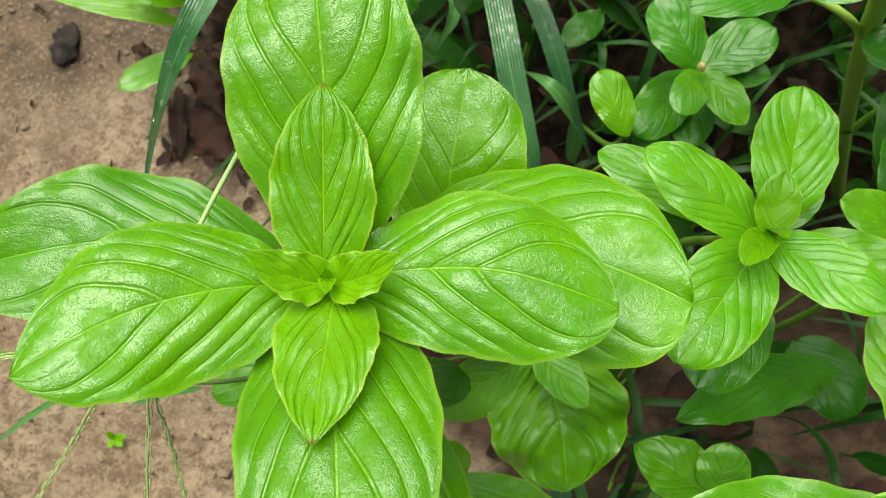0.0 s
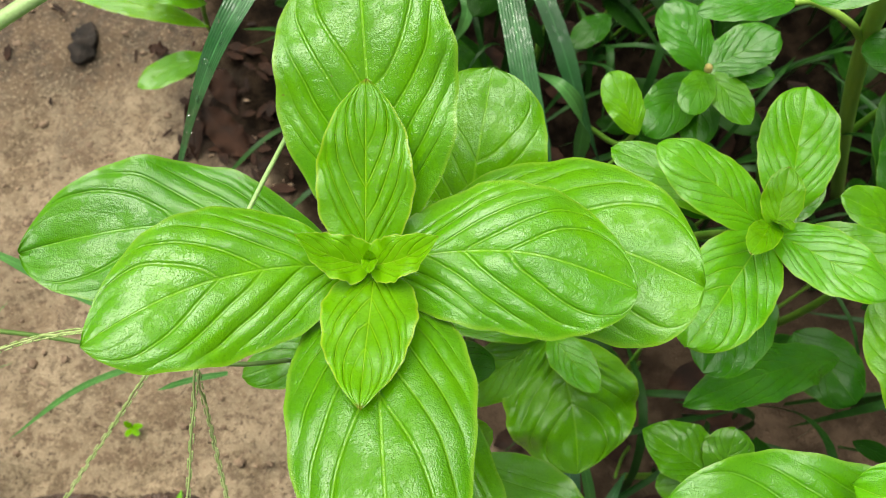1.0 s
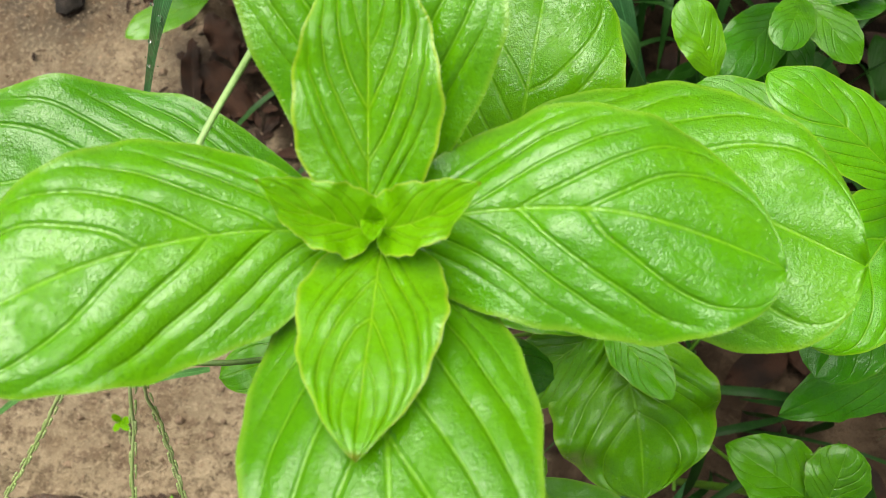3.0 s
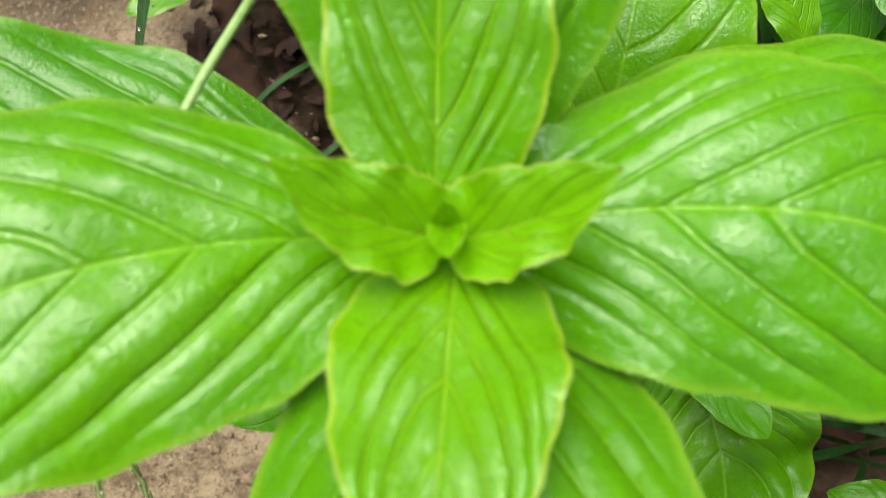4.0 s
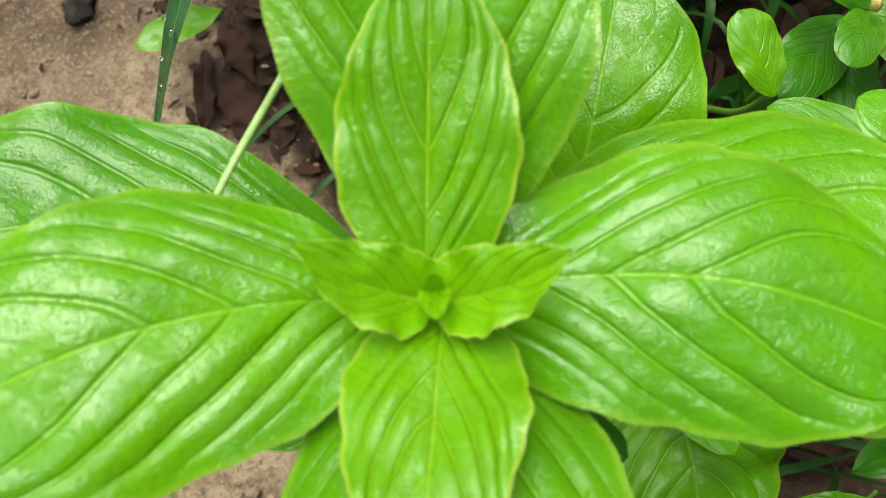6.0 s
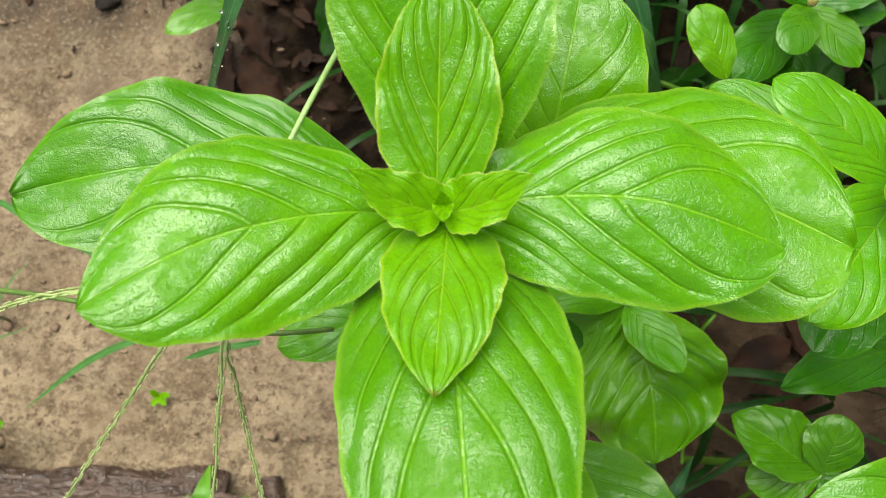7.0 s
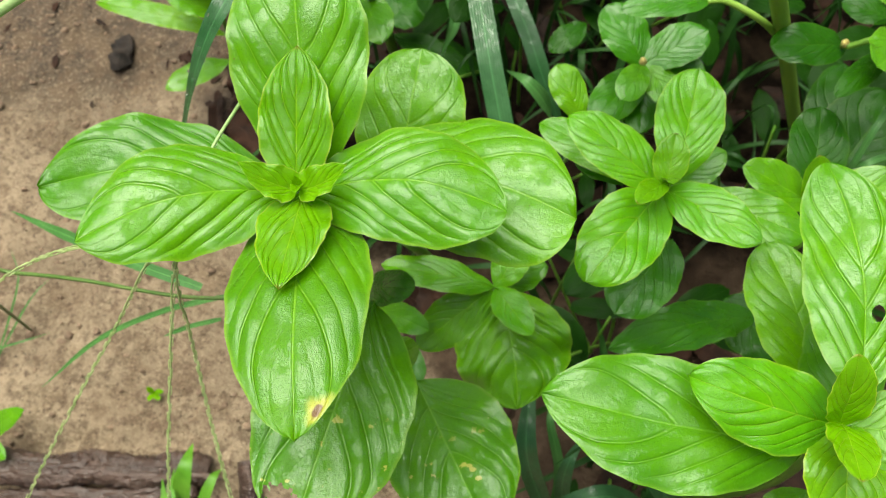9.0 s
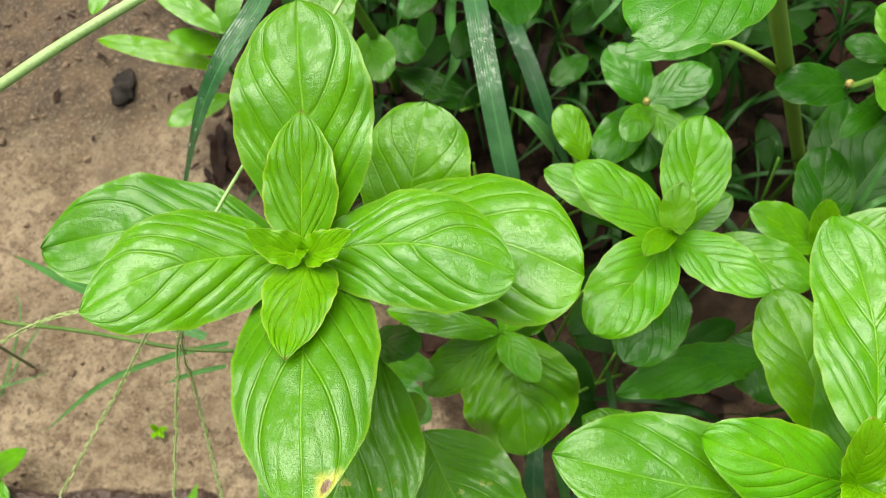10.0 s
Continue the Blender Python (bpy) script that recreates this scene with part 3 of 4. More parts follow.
leaf(low, B0, (0.0477, 0.0687, 0.2360), 0.0167, LIVELY, vm=0.5, roll=10, rows=32, cols=20)
leaf(low, B0, (0.0496, 0.0249, 0.2440), 0.0153, LIVELY, vm=0.45, fold=0.1, rows=32, cols=20)
leaf(low, (0.0341, 0.0529, 0.2150), (0.0580, 0.0610, 0.2250), 0.0167, MATURE, vm=0.5, roll=10, rows=32, cols=20)

# ---- second plant ----
second = thing("herb_plant", (0.115, 0.115, 0.0), "smaller herb with bright wet leaves round a pale tip", "plant", "herb plants")
C0 = (0.0955, 0.0702, 0.3000)
tube("stem", second, [(0.115, 0.115, -0.01), (0.11, 0.11, 0.14), C0], 0.0028, 0.0016, STEM)
leaf(second, (0.1060, 0.0627, 0.2620), (0.0813, 0.0294, 0.2680), 0.0279, OLD, vm=0.5, full=1.1, rows=32, cols=20)
leaf(second, (0.1018, 0.0818, 0.2700), (0.1270, 0.0965, 0.2750), 0.0167, MATURE, vm=0.5, rows=32, cols=20)
leaf(second, (0.0939, 0.0818, 0.2780), (0.0509, 0.1051, 0.2820), 0.0177, FRESH, vm=0.6, full=1.15, rows=32, cols=20)
leaf(second, (0.0932, 0.0839, 0.2700), (0.0665, 0.0976, 0.2650), 0.0129, OLD, vm=0.6, rows=32, cols=20)
leaf(second, (0.1162, 0.0778, 0.2720), (0.1559, 0.0602, 0.2740), 0.0219, FRESH, vm=0.6, full=1.15, rows=36, cols=22)
leaf(second, C0, (0.0604, 0.0962, 0.3080), 0.0210, LIVELY, vm=0.52, full=1.25, fold=0.06, rows=64, cols=40)
leaf(second, (0.1005, 0.0739, 0.3000), (0.1099, 0.1165, 0.3070), 0.0259, LIVELY, vm=0.55, full=1.2, rows=64, cols=40)
leaf(second, C0, (0.1276, 0.0471, 0.3080), 0.0203, LIVELY, vm=0.45, full=1.3, rows=64, cols=40)
leaf(second, C0, (0.0656, 0.0321, 0.3060), 0.0284, LIVELY, vm=0.52, full=1.1, rows=64, cols=40)
leaf(second, (0.0952, 0.0686, 0.3050), (0.0984, 0.0865, 0.3140), 0.0129, YOUNG, vm=0.48, fold=0.15, rows=32, cols=20)
leaf(second, (0.0956, 0.0722, 0.3040), (0.0826, 0.0576, 0.3180), 0.0096, YOUNG, vm=0.5, fold=0.25, roll=-15, rows=28, cols=18)
leaf(second, (0.0956, 0.0722, 0.3040), (0.0955, 0.0650, 0.3180), 0.0055, YOUNG, vm=0.5, fold=0.3, rows=20, cols=14)

# ---- budding plant ----
third = thing("herb_plant", (0.115, 0.20, 0.0), "small herb with rounded leaves and a yellow bud", "plant", "herb plants")
D0 = (0.1042, 0.1619, 0.2280)
tube("stem", third, [(0.115, 0.20, -0.01), (0.112, 0.19, 0.12), D0], 0.0022, 0.0013, STEM)
leaf(third, D0, (0.0863, 0.1895, 0.2360), 0.0235, OLD, vm=0.52, full=1.05, rows=32, cols=20)
leaf(third, D0, (0.1346, 0.1767, 0.2340), 0.0215, OLD, vm=0.52, full=1.05, rows=32, cols=20)
leaf(third, (0.1053, 0.1649, 0.2220), (0.1346, 0.1614, 0.2240), 0.0159, OLD, vm=0.5, rows=28, cols=18)
leaf(third, D0, (0.0922, 0.1387, 0.2360), 0.0146, MATURE, vm=0.55, full=1.05, rows=28, cols=18)
leaf(third, D0, (0.1207, 0.1376, 0.2280), 0.0174, MATURE, vm=0.5, rows=28, cols=18)
leaf(third, (0.1102, 0.1750, 0.2000), (0.0823, 0.1423, 0.2050), 0.0228, OLD, vm=0.55, full=1.1, rows=28, cols=18)
leaf(third, (0.1102, 0.1750, 0.2000), (0.1057, 0.1383, 0.2000), 0.0199, OLD, vm=0.55, full=1.1, rows=28, cols=18)
lump("bud", third, (0.1026, 0.1588, 0.2360), (0.0018, 0.0018, 0.0026), BUD, "dry yellow bud", seed=3)
side_leaf = thing("herb_seedling", (0.0957, 0.2230, 0.0000), "upright pale green seedling leaf on a thin stalk", "plant")
tube("stem", side_leaf, [(0.0916, 0.2370, 0.0000), (0.0786, 0.1564, 0.1600), (0.0748, 0.1360, 0.2220)], 0.0016, 0.0011, STEM)
leaf(side_leaf, (0.0748, 0.1351, 0.2220), (0.0619, 0.1581, 0.2340), 0.0174, FRESH, vm=0.6, full=1.1, rows=32, cols=20)

# ---- large plant at the edge ----
fourth = thing("herb_plant", (0.165, -0.035, 0.0), "broad-leaved herb with a holed leaf and pale young tip", "plant", "herb plants")
E0 = (0.1390, -0.0189, 0.3350)
tube("stem", fourth, [(0.165, -0.035, -0.01), (0.162, -0.03, 0.18), E0], 0.0034, 0.002, STEM)
leaf(fourth, (0.1520, -0.0040, 0.2900), (0.1345, 0.0530, 0.2900), 0.0340, FRESH, vm=0.5, full=1.2, roll=-3, rows=64, cols=40)
leaf(fourth, (0.1302, -0.0253, 0.3280), (0.0480, -0.0121, 0.3400), 0.0412, MATURE, vm=0.55, full=1.25, point=1.55, bend=-0.02, arch=0.06, roll=-7, wave=0.06, rows=108, cols=68)
leaf(fourth, (0.1429, -0.0366, 0.2900), (0.1272, -0.0563, 0.2900), 0.0222, MATURE, vm=0.5, rows=32, cols=20)
leaf(fourth, (0.1393, -0.0126, 0.3450), (0.1383, 0.0630, 0.3440), 0.0343, FRESH, "green leaf with two eaten holes", vm=0.45, full=1.3, arch=0.07, bend=0.06, roll=7, wave=0.06, rows=300, cols=150,
     cut=lambda v, u: ((v - 0.33) / 0.034) ** 2 + ((u - 0.22) / 0.11) ** 2 < 1 + 0.12 * math.sin(5 * u + 60 * v) or ((v - 0.30) / 0.040) ** 2 + ((u - 0.62) / 0.11) ** 2 < 1 + 0.15 * math.sin(70 * v))
leaf(fourth, (0.1500, -0.0160, 0.3000), (0.1560, 0.0280, 0.3060), 0.0300, MATURE, vm=0.5, full=1.2, rows=48, cols=30)
leaf(fourth, E0, (0.0901, -0.0072, 0.3500), 0.0265, LIVELY, vm=0.45, full=1.3, bend=-0.04, roll=6, rows=97, cols=61)
leaf(fourth, E0, (0.1318, -0.0537, 0.3450), 0.0246, YOUNG, vm=0.45, full=1.3, rows=64, cols=40)
leaf(fourth, E0, (0.1654, -0.0238, 0.3450), 0.0246, FRESH, vm=0.45, full=1.3, rows=64, cols=40)
leaf(fourth, (0.1337, -0.0201, 0.3450), (0.1325, -0.0028, 0.3660), 0.0135, TENDER, vm=0.4, full=1.2, fold=0.3, crimp=2.0, rows=60, cols=36)
leaf(fourth, (0.1342, -0.0192, 0.3450), (0.1307, -0.0366, 0.3640), 0.0140, TENDER, vm=0.4, full=1.2, fold=0.25, crimp=2.0, rows=60, cols=36)

# ---- plant behind the large one ----
fifth = thing("herb_plant", (0.185, 0.085, 0.0), "young herb with pale upright leaves", "plant", "herb plants")
F0 = (0.1666, 0.0805, 0.2550)
tube("stem", fifth, [(0.185, 0.085, -0.01), (0.18, 0.08, 0.12), F0], 0.0026, 0.0015, STEM)
leaf(fifth, (0.1745, 0.0922, 0.2350), (0.1800, 0.1332, 0.2420), 0.0270, SHADED, vm=0.5, full=1.1, rows=32, cols=20)
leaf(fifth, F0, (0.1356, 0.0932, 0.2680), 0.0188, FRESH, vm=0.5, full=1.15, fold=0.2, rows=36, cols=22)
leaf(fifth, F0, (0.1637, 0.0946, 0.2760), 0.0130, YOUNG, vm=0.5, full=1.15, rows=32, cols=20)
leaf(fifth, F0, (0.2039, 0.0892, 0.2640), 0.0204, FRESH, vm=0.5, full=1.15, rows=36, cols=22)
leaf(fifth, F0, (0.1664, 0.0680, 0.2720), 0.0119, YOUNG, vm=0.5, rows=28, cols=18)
leaf(fifth, (0.1935, 0.1098, 0.2000), (0.2281, 0.1534, 0.2150), 0.0445, SHADED, vm=0.5, full=1.1, rows=36, cols=22)
leaf(fifth, (0.1973, 0.1132, 0.1900), (0.2119, 0.1781, 0.2000), 0.0342, SHADED, vm=0.5, full=1.1, rows=32, cols=20)

# ---- flowering plant at the back ----
sixth = thing("herb_plant", (0.235, 0.20, 0.0), "herb with round dark leaves and a dry bud", "plant", "herb plants")
G0 = (0.1881, 0.1558, 0.2560)
tube("stem", sixth, [(0.235, 0.20, -0.01), (0.23, 0.19, 0.12), (0.2113, 0.1659, 0.2400), G0], 0.0024, 0.0014, STEM)
leaf(sixth, G0, (0.1530, 0.1522, 0.2620), 0.0209, SHADED, vm=0.5, full=1.0, rows=36, cols=22)
leaf(sixth, (0.2028, 0.1493, 0.2620), (0.1748, 0.1239, 0.2700), 0.0111, SHADED, vm=0.5, rows=28, cols=18)
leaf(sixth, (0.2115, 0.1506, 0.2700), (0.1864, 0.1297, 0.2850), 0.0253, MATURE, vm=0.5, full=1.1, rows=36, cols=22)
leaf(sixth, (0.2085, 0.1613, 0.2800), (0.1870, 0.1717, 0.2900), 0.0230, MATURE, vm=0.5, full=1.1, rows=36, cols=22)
leaf(sixth, (0.2131, 0.1728, 0.2500), (0.1911, 0.1818, 0.2500), 0.0150, SHADED, vm=0.5, rows=28, cols=18)
lump("bud", sixth, (0.1849, 0.1535, 0.2620), (0.0018, 0.0018, 0.0026), BUD, "dry yellow bud", seed=4)

# ---- tall plant with a thick stem ----
tall = thing("herb_plant", (0.2623, 0.1830, 0.0000), "tall herb with a thick pale stem and one broad leaf", "plant", "herb plants")
tube("stem", tall, [(0.2623, 0.1830, 0.0000), (0.2177, 0.1813, 0.1100), (0.1751, 0.1742, 0.2200), (0.1325, 0.1469, 0.3300), (0.1108, 0.1265, 0.3900)], 0.0044, 0.0034, STALK)
leaf(tall, (0.1102, 0.1251, 0.3920), (0.0676, 0.0962, 0.3980), 0.0338, OLD, vm=0.5, full=1.0, fold=0.02, roll=-6, rows=48, cols=30)
tube("petiole", tall, [(0.1692, 0.1694, 0.2350), (0.1501, 0.1650, 0.2620), (0.1328, 0.1681, 0.2720), (0.1237, 0.1670, 0.2740)], 0.0018, 0.0013, STALK, "long pale leaf stalk")
leaf(tall, (0.1249, 0.1670, 0.2740), (0.0859, 0.1604, 0.2780), 0.0144, OLD, vm=0.5, full=1.2, rows=40, cols=20)

# ---- grasses round the herbs ----
straw = thing("grass_culm", (-0.0498, 0.4558, 0.0000), "long thin pale grass culm with drooping seed spikes", "grass")
HEAD = (-0.0607, 0.0344, 0.3680)
tube("culm", straw, [(-0.0498, 0.4558, 0.0000), (-0.0259, 0.2934, 0.2000), (-0.0150, 0.1615, 0.3450), (-0.0334, 0.1077, 0.3580), (-0.0462, 0.0719, 0.3660), (-0.0517, 0.0561, 0.3695), HEAD], 0.0008, 0.0005, STRAW, steps=10)


def spike(points, seed):
    """A slender seed spike: a wavy axis with spikelets set along it."""
    path = smooth_path(points, 12)
    rng = np.random.RandomState(seed)
    wavy = path + rng.normal(0, 0.00022, path.shape)
    sp = tube("seed_spike", straw, [tuple(p) for p in wavy[::2]], 0.0004, 0.00026, SPIKE, steps=3, sides=6)
    grains = []
    for i in range(2, len(path) - 1):
        for f in (0.0, 0.5):
            p = path[i] * (1 - f) + path[i + 1] * f if i + 1 < len(path) else path[i]
            d = path[i + 1] - path[i]
            d /= np.linalg.norm(d)
            o = np.cross(d, [0, 0, 1.0])
            o /= np.linalg.norm(o)
            sgn = 1 if (i + int(2 * f)) % 2 else -1
            q = p + o * sgn * 0.0005
            grains.append(tube_mesh([q - d * 0.001, q + o * sgn * 0.00015, q + d * 0.0013], 0.0003, 0.00012, sides=5, steps=2))
    verts, faces, _ = join(grains)
    tagged(mesh_object("chaff", verts, faces, SPIKE, sp), kind="stuff")


spike([HEAD, (-0.0785, 0.0225, 0.3450), (-0.0953, 0.0109, 0.3200), (-0.1155, -0.0069, 0.2950), (-0.1375, -0.0312, 0.2700), (-0.1560, -0.0530, 0.2480)], 1)
spike([HEAD, (-0.0685, 0.0217, 0.3450), (-0.0754, -0.0009, 0.3200), (-0.0829, -0.0324, 0.2900), (-0.0880, -0.0560, 0.2650)], 2)
spike([HEAD, (-0.0725, 0.0228, 0.3300), (-0.0754, 0.0077, 0.3000), (-0.0736, -0.0133, 0.2800), (-0.0705, -0.0329, 0.2650), (-0.0670, -0.0520, 0.2500)], 3)
spike([HEAD, (-0.0839, 0.0282, 0.3600), (-0.1002, 0.0276, 0.3520), (-0.1191, 0.0259, 0.3400), (-0.1488, 0.0187, 0.3200)], 4)

runner = thing("grass_culm", (-0.30, 0.07, 0.0), "leafy grass stem lying across the soil", "grass")
tube("culm", runner, [(-0.30, 0.07, 0.0), (-0.2064, 0.0498, 0.2400), (-0.1710, 0.0450, 0.2550), (-0.1378, 0.0400, 0.2650), (-0.0968, 0.0320, 0.2750), (-0.0729, 0.0298, 0.2800), (-0.0572, 0.0319, 0.2750)], 0.0010, 0.0008, RUNNER, sides=6)
ribbon("blade", runner, [(-0.0908, 0.0449, 0.2200), (-0.1275, 0.0414, 0.2000), (-0.1707, 0.0322, 0.1700), (-0.2173, 0.0121, 0.1300)], 0.0030, BLADE, steps=12)
ribbon("blade", runner, [(-0.0911, 0.0342, 0.2200), (-0.1090, 0.0324, 0.2100), (-0.1247, 0.0294, 0.2000)], 0.0024, BLADE)
ribbon("blade", runner, [(-0.0917, 0.0413, 0.2500), (-0.1277, 0.0547, 0.2400), (-0.1628, 0.0703, 0.2200), (-0.2236, 0.0991, 0.1800)], 0.0052, BLADE, "blue-green grass blade", steps=12)

cane = thing("grass_culm", (0.16, 0.36, 0.0), "thick pale green grass stem leaning overhead", "grass")
tube("culm", cane, [(0.16, 0.36, -0.01), (0.13, 0.27, 0.25), (0.06, 0.172, 0.41), (-0.02, 0.120, 0.424), (-0.057, 0.0955, 0.422), (-0.095, 0.0705, 0.418), (-0.17, 0.022, 0.40), (-0.26, -0.04, 0.33)], 0.0017, 0.0013, STRAW, sides=10, steps=12)

drip = thing("drooping_grass", (-0.2027, 0.2081, -0.0000), "narrow grass blade hung with water drops", "grass")
DRIP = [(-0.0616, 0.3059, 0.2400), (-0.0580, 0.2011, 0.3000), (-0.0610, 0.1613, 0.3180), (-0.0715, 0.1396, 0.3180), (-0.0806, 0.1265, 0.3100), (-0.0895, 0.1162, 0.2950), (-0.1005, 0.1075, 0.2700), (-0.1090, 0.0990, 0.2500)]
ribbon("blade", drip, DRIP, 0.0092, WETBLADE, "blue-green wet blade", steps=12, tip=0.42)
for p, size in (((-0.0839, 0.1232, 0.3085), 0.0011), ((-0.0889, 0.1157, 0.2965), 0.0010), ((-0.0783, 0.1321, 0.3185), 0.0008)):
    lump("water_drop", drip, p, (size, size, size * 1.1), WATER, "hanging clear water drop", seed=1, rough=0.03, rings=10, sides=14)
drip_line = smooth_path(DRIP, 12)
rng = np.random.RandomState(21)
for i in range(26):
    k = rng.randint(18, len(drip_line) - 16)
    size = rng.uniform(0.0002, 0.0006)
    lump("water_drop", drip, tuple(drip_line[k] + np.array([rng.uniform(-1, 1) * 0.003, rng.uniform(-1, 1) * 0.0015, 0.0004])), (size, size, size * 0.7), WATER, seed=i, rough=0.05, rings=6, sides=9)

broad = thing("grass_clump", (0.0136, 0.3937, 0.0000), "broad wet grass blades bending over", "grass")
ribbon("blade", broad, [(0.0087, 0.4047, 0.0000), (0.0114, 0.3327, 0.1200), (0.0193, 0.2510, 0.1900), (0.0262, 0.2049, 0.1950), (0.0326, 0.1725, 0.1850), (0.0404, 0.1440, 0.1650), (0.0540, 0.1184, 0.1200)], 0.0130, WETBLADE, "wide grass blade with water film", steps=10, keel=0.12, tip=0.8)
ribbon("blade", broad, [(0.0227, 0.4100, -0.0000), (0.0324, 0.3174, 0.1100), (0.0414, 0.2574, 0.1500), (0.0533, 0.2226, 0.1500), (0.0660, 0.1949, 0.1300), (0.0855, 0.1777, 0.0800)], 0.011, WETBLADE, steps=10, keel=0.12, tip=0.7)
ribbon("blade", broad, [(0.0759, 0.1855, 0.0600), (0.0662, 0.1763, 0.1400), (0.0523, 0.1814, 0.1700), (0.0397, 0.1952, 0.1600)], 0.010, BLADE, steps=10, tip=0.5)
ribbon("blade", broad, [(-0.0006, 0.4048, 0.0000), (0.0020, 0.2889, 0.1000), (0.0069, 0.2572, 0.1100), (-0.0039, 0.2482, 0.0800)], 0.007, BLADE, steps=10)
ribbon("blade", broad, [(-0.0150, 0.2630, 0.2000), (-0.0147, 0.2115, 0.2400), (-0.0194, 0.2042, 0.2200)], 0.0028, BLADE, steps=8)
ribbon("blade", broad, [(0.1034, 0.2331, 0.2400), (0.0885, 0.2040, 0.2500), (0.0772, 0.1960, 0.2400)], 0.0026, BLADE, steps=8)
ribbon("blade", broad, [(0.2574, 0.1780, 0.2000), (0.2079, 0.1302, 0.2500), (0.1946, 0.1096, 0.2400), (0.1937, 0.1029, 0.2200)], 0.003, BLADE, steps=8)
ribbon("blade", broad, [(0.2510, 0.1310, 0.2000), (0.2045, 0.1091, 0.2400), (0.1926, 0.1036, 0.2300)], 0.003, BLADE, steps=8)
ribbon("blade", broad, [(0.1782, -0.0671, 0.0000), (0.1356, -0.0471, 0.1200), (0.1127, -0.0301, 0.1700), (0.1016, -0.0171, 0.1600)], 0.012, WETBLADE, steps=8, tip=0.6)
ribbon("blade", broad, [(0.1405, -0.0570, 0.0500), (0.1044, -0.0386, 0.1200), (0.0832, -0.0387, 0.1300), (0.0616, -0.0444, 0.1100)], 0.012, WETBLADE, steps=8, tip=0.6)
ribbon("blade", broad, [(0.0805, -0.0607, 0.0000), (0.0627, -0.0383, 0.0900), (0.0527, -0.0175, 0.1400), (0.0534, 0.0067, 0.1500), (0.0585, 0.0241, 0.1300)], 0.011, WETBLADE, steps=8, tip=0.55)
ribbon("blade", broad, [(0.0859, -0.0605, 0.0000), (0.0766, -0.0343, 0.0700), (0.0788, -0.0170, 0.1000), (0.0907, -0.0006, 0.0900)], 0.009, WETBLADE, steps=8, tip=0.5)
ribbon("blade", broad, [(0.0714, -0.0611, 0.0000), (0.0758, -0.0245, 0.0600), (0.0686, 0.0050, 0.0900), (0.0725, 0.0191, 0.0800)], 0.006, BLADE, steps=8, tip=0.5)
leaf(fifth, (0.1560, 0.0430, 0.2080), (0.0830, 0.0215, 0.2350), 0.0215, OLD, "long dark leaf with wet shine", vm=0.5, full=1.3, point=1.6, bend=0.03, wave=0.12, crimp=3.0, rows=40, cols=22)

leaf(fifth, (0.1480, 0.0580, 0.1850), (0.1680, 0.0260, 0.1920), 0.0300, SHADED, "round low leaf with shade put into its dark colour", vm=0.5, full=1.0, rows=36, cols=22)

# ---- small herb in the gap ----
gap = thing("herb_plant", (0.108, -0.002, 0.0), "small low herb with a folded glossy leaf in shade", "plant", "herb plants")
K0 = (0.0960, -0.0055, 0.2300)
tube("stem", gap, [(0.108, -0.002, -0.01), (0.106, -0.003, 0.12), K0], 0.0022, 0.0014, STEM)
leaf(gap, K0, (0.0690, 0.0130, 0.2280), 0.0230, MATURE, "folded leaf with a pale underside edge", vm=0.45, full=1.3, point=1.8, fold=0.45, roll=-8, wave=0.08, rows=60, cols=40)
leaf(gap, K0, (0.0735, -0.0080, 0.2240), 0.0160, MATURE, vm=0.5, full=1.2, fold=0.1, rows=44, cols=28)
leaf(gap, K0, (0.1010, 0.0130, 0.2380), 0.0190, MATURE, vm=0.5, full=1.2, rows=44, cols=28)
leaf(gap, K0, (0.1120, -0.0260, 0.2260), 0.0200, OLD, vm=0.5, full=1.2, rows=44, cols=28)

# ---- low weeds on the soil ----
weed = thing("broadleaf_weed", (-0.1802, 0.2958, 0.0000), "small weed with narrow bright leaves", "weed")
tube("stem", weed, [(-0.1720, 0.3059, 0.0000), (-0.1588, 0.2775, 0.0600), (-0.1481, 0.2692, 0.1200)], 0.002, 0.0012, STEM)
leaf(weed, (-0.1499, 0.2614, 0.0850), (-0.2397, 0.2784, 0.1000), 0.0162, YOUNG, vm=0.55, rows=30, cols=18)
leaf(weed, (-0.1580, 0.2621, 0.0500), (-0.1993, 0.2332, 0.0600), 0.0198, FRESH, vm=0.5, rows=30, cols=18)
leaf(weed, (-0.1482, 0.2682, 0.1000), (-0.1819, 0.2686, 0.1200), 0.0176, FRESH, vm=0.5, rows=30, cols=18)
leaf(weed, (-0.1424, 0.2691, 0.1200), (-0.1917, 0.2974, 0.1300), 0.0173, FRESH, vm=0.5, rows=30, cols=18)
leaf(weed, (-0.1462, 0.2691, 0.1200), (-0.1355, 0.3055, 0.1300), 0.0173, MATURE, vm=0.5, rows=30, cols=18)
leaf(weed, (-0.2458, 0.3413, 0.0800), (-0.2562, 0.3105, 0.0800), 0.0147, FRESH, vm=0.5, rows=30, cols=18)

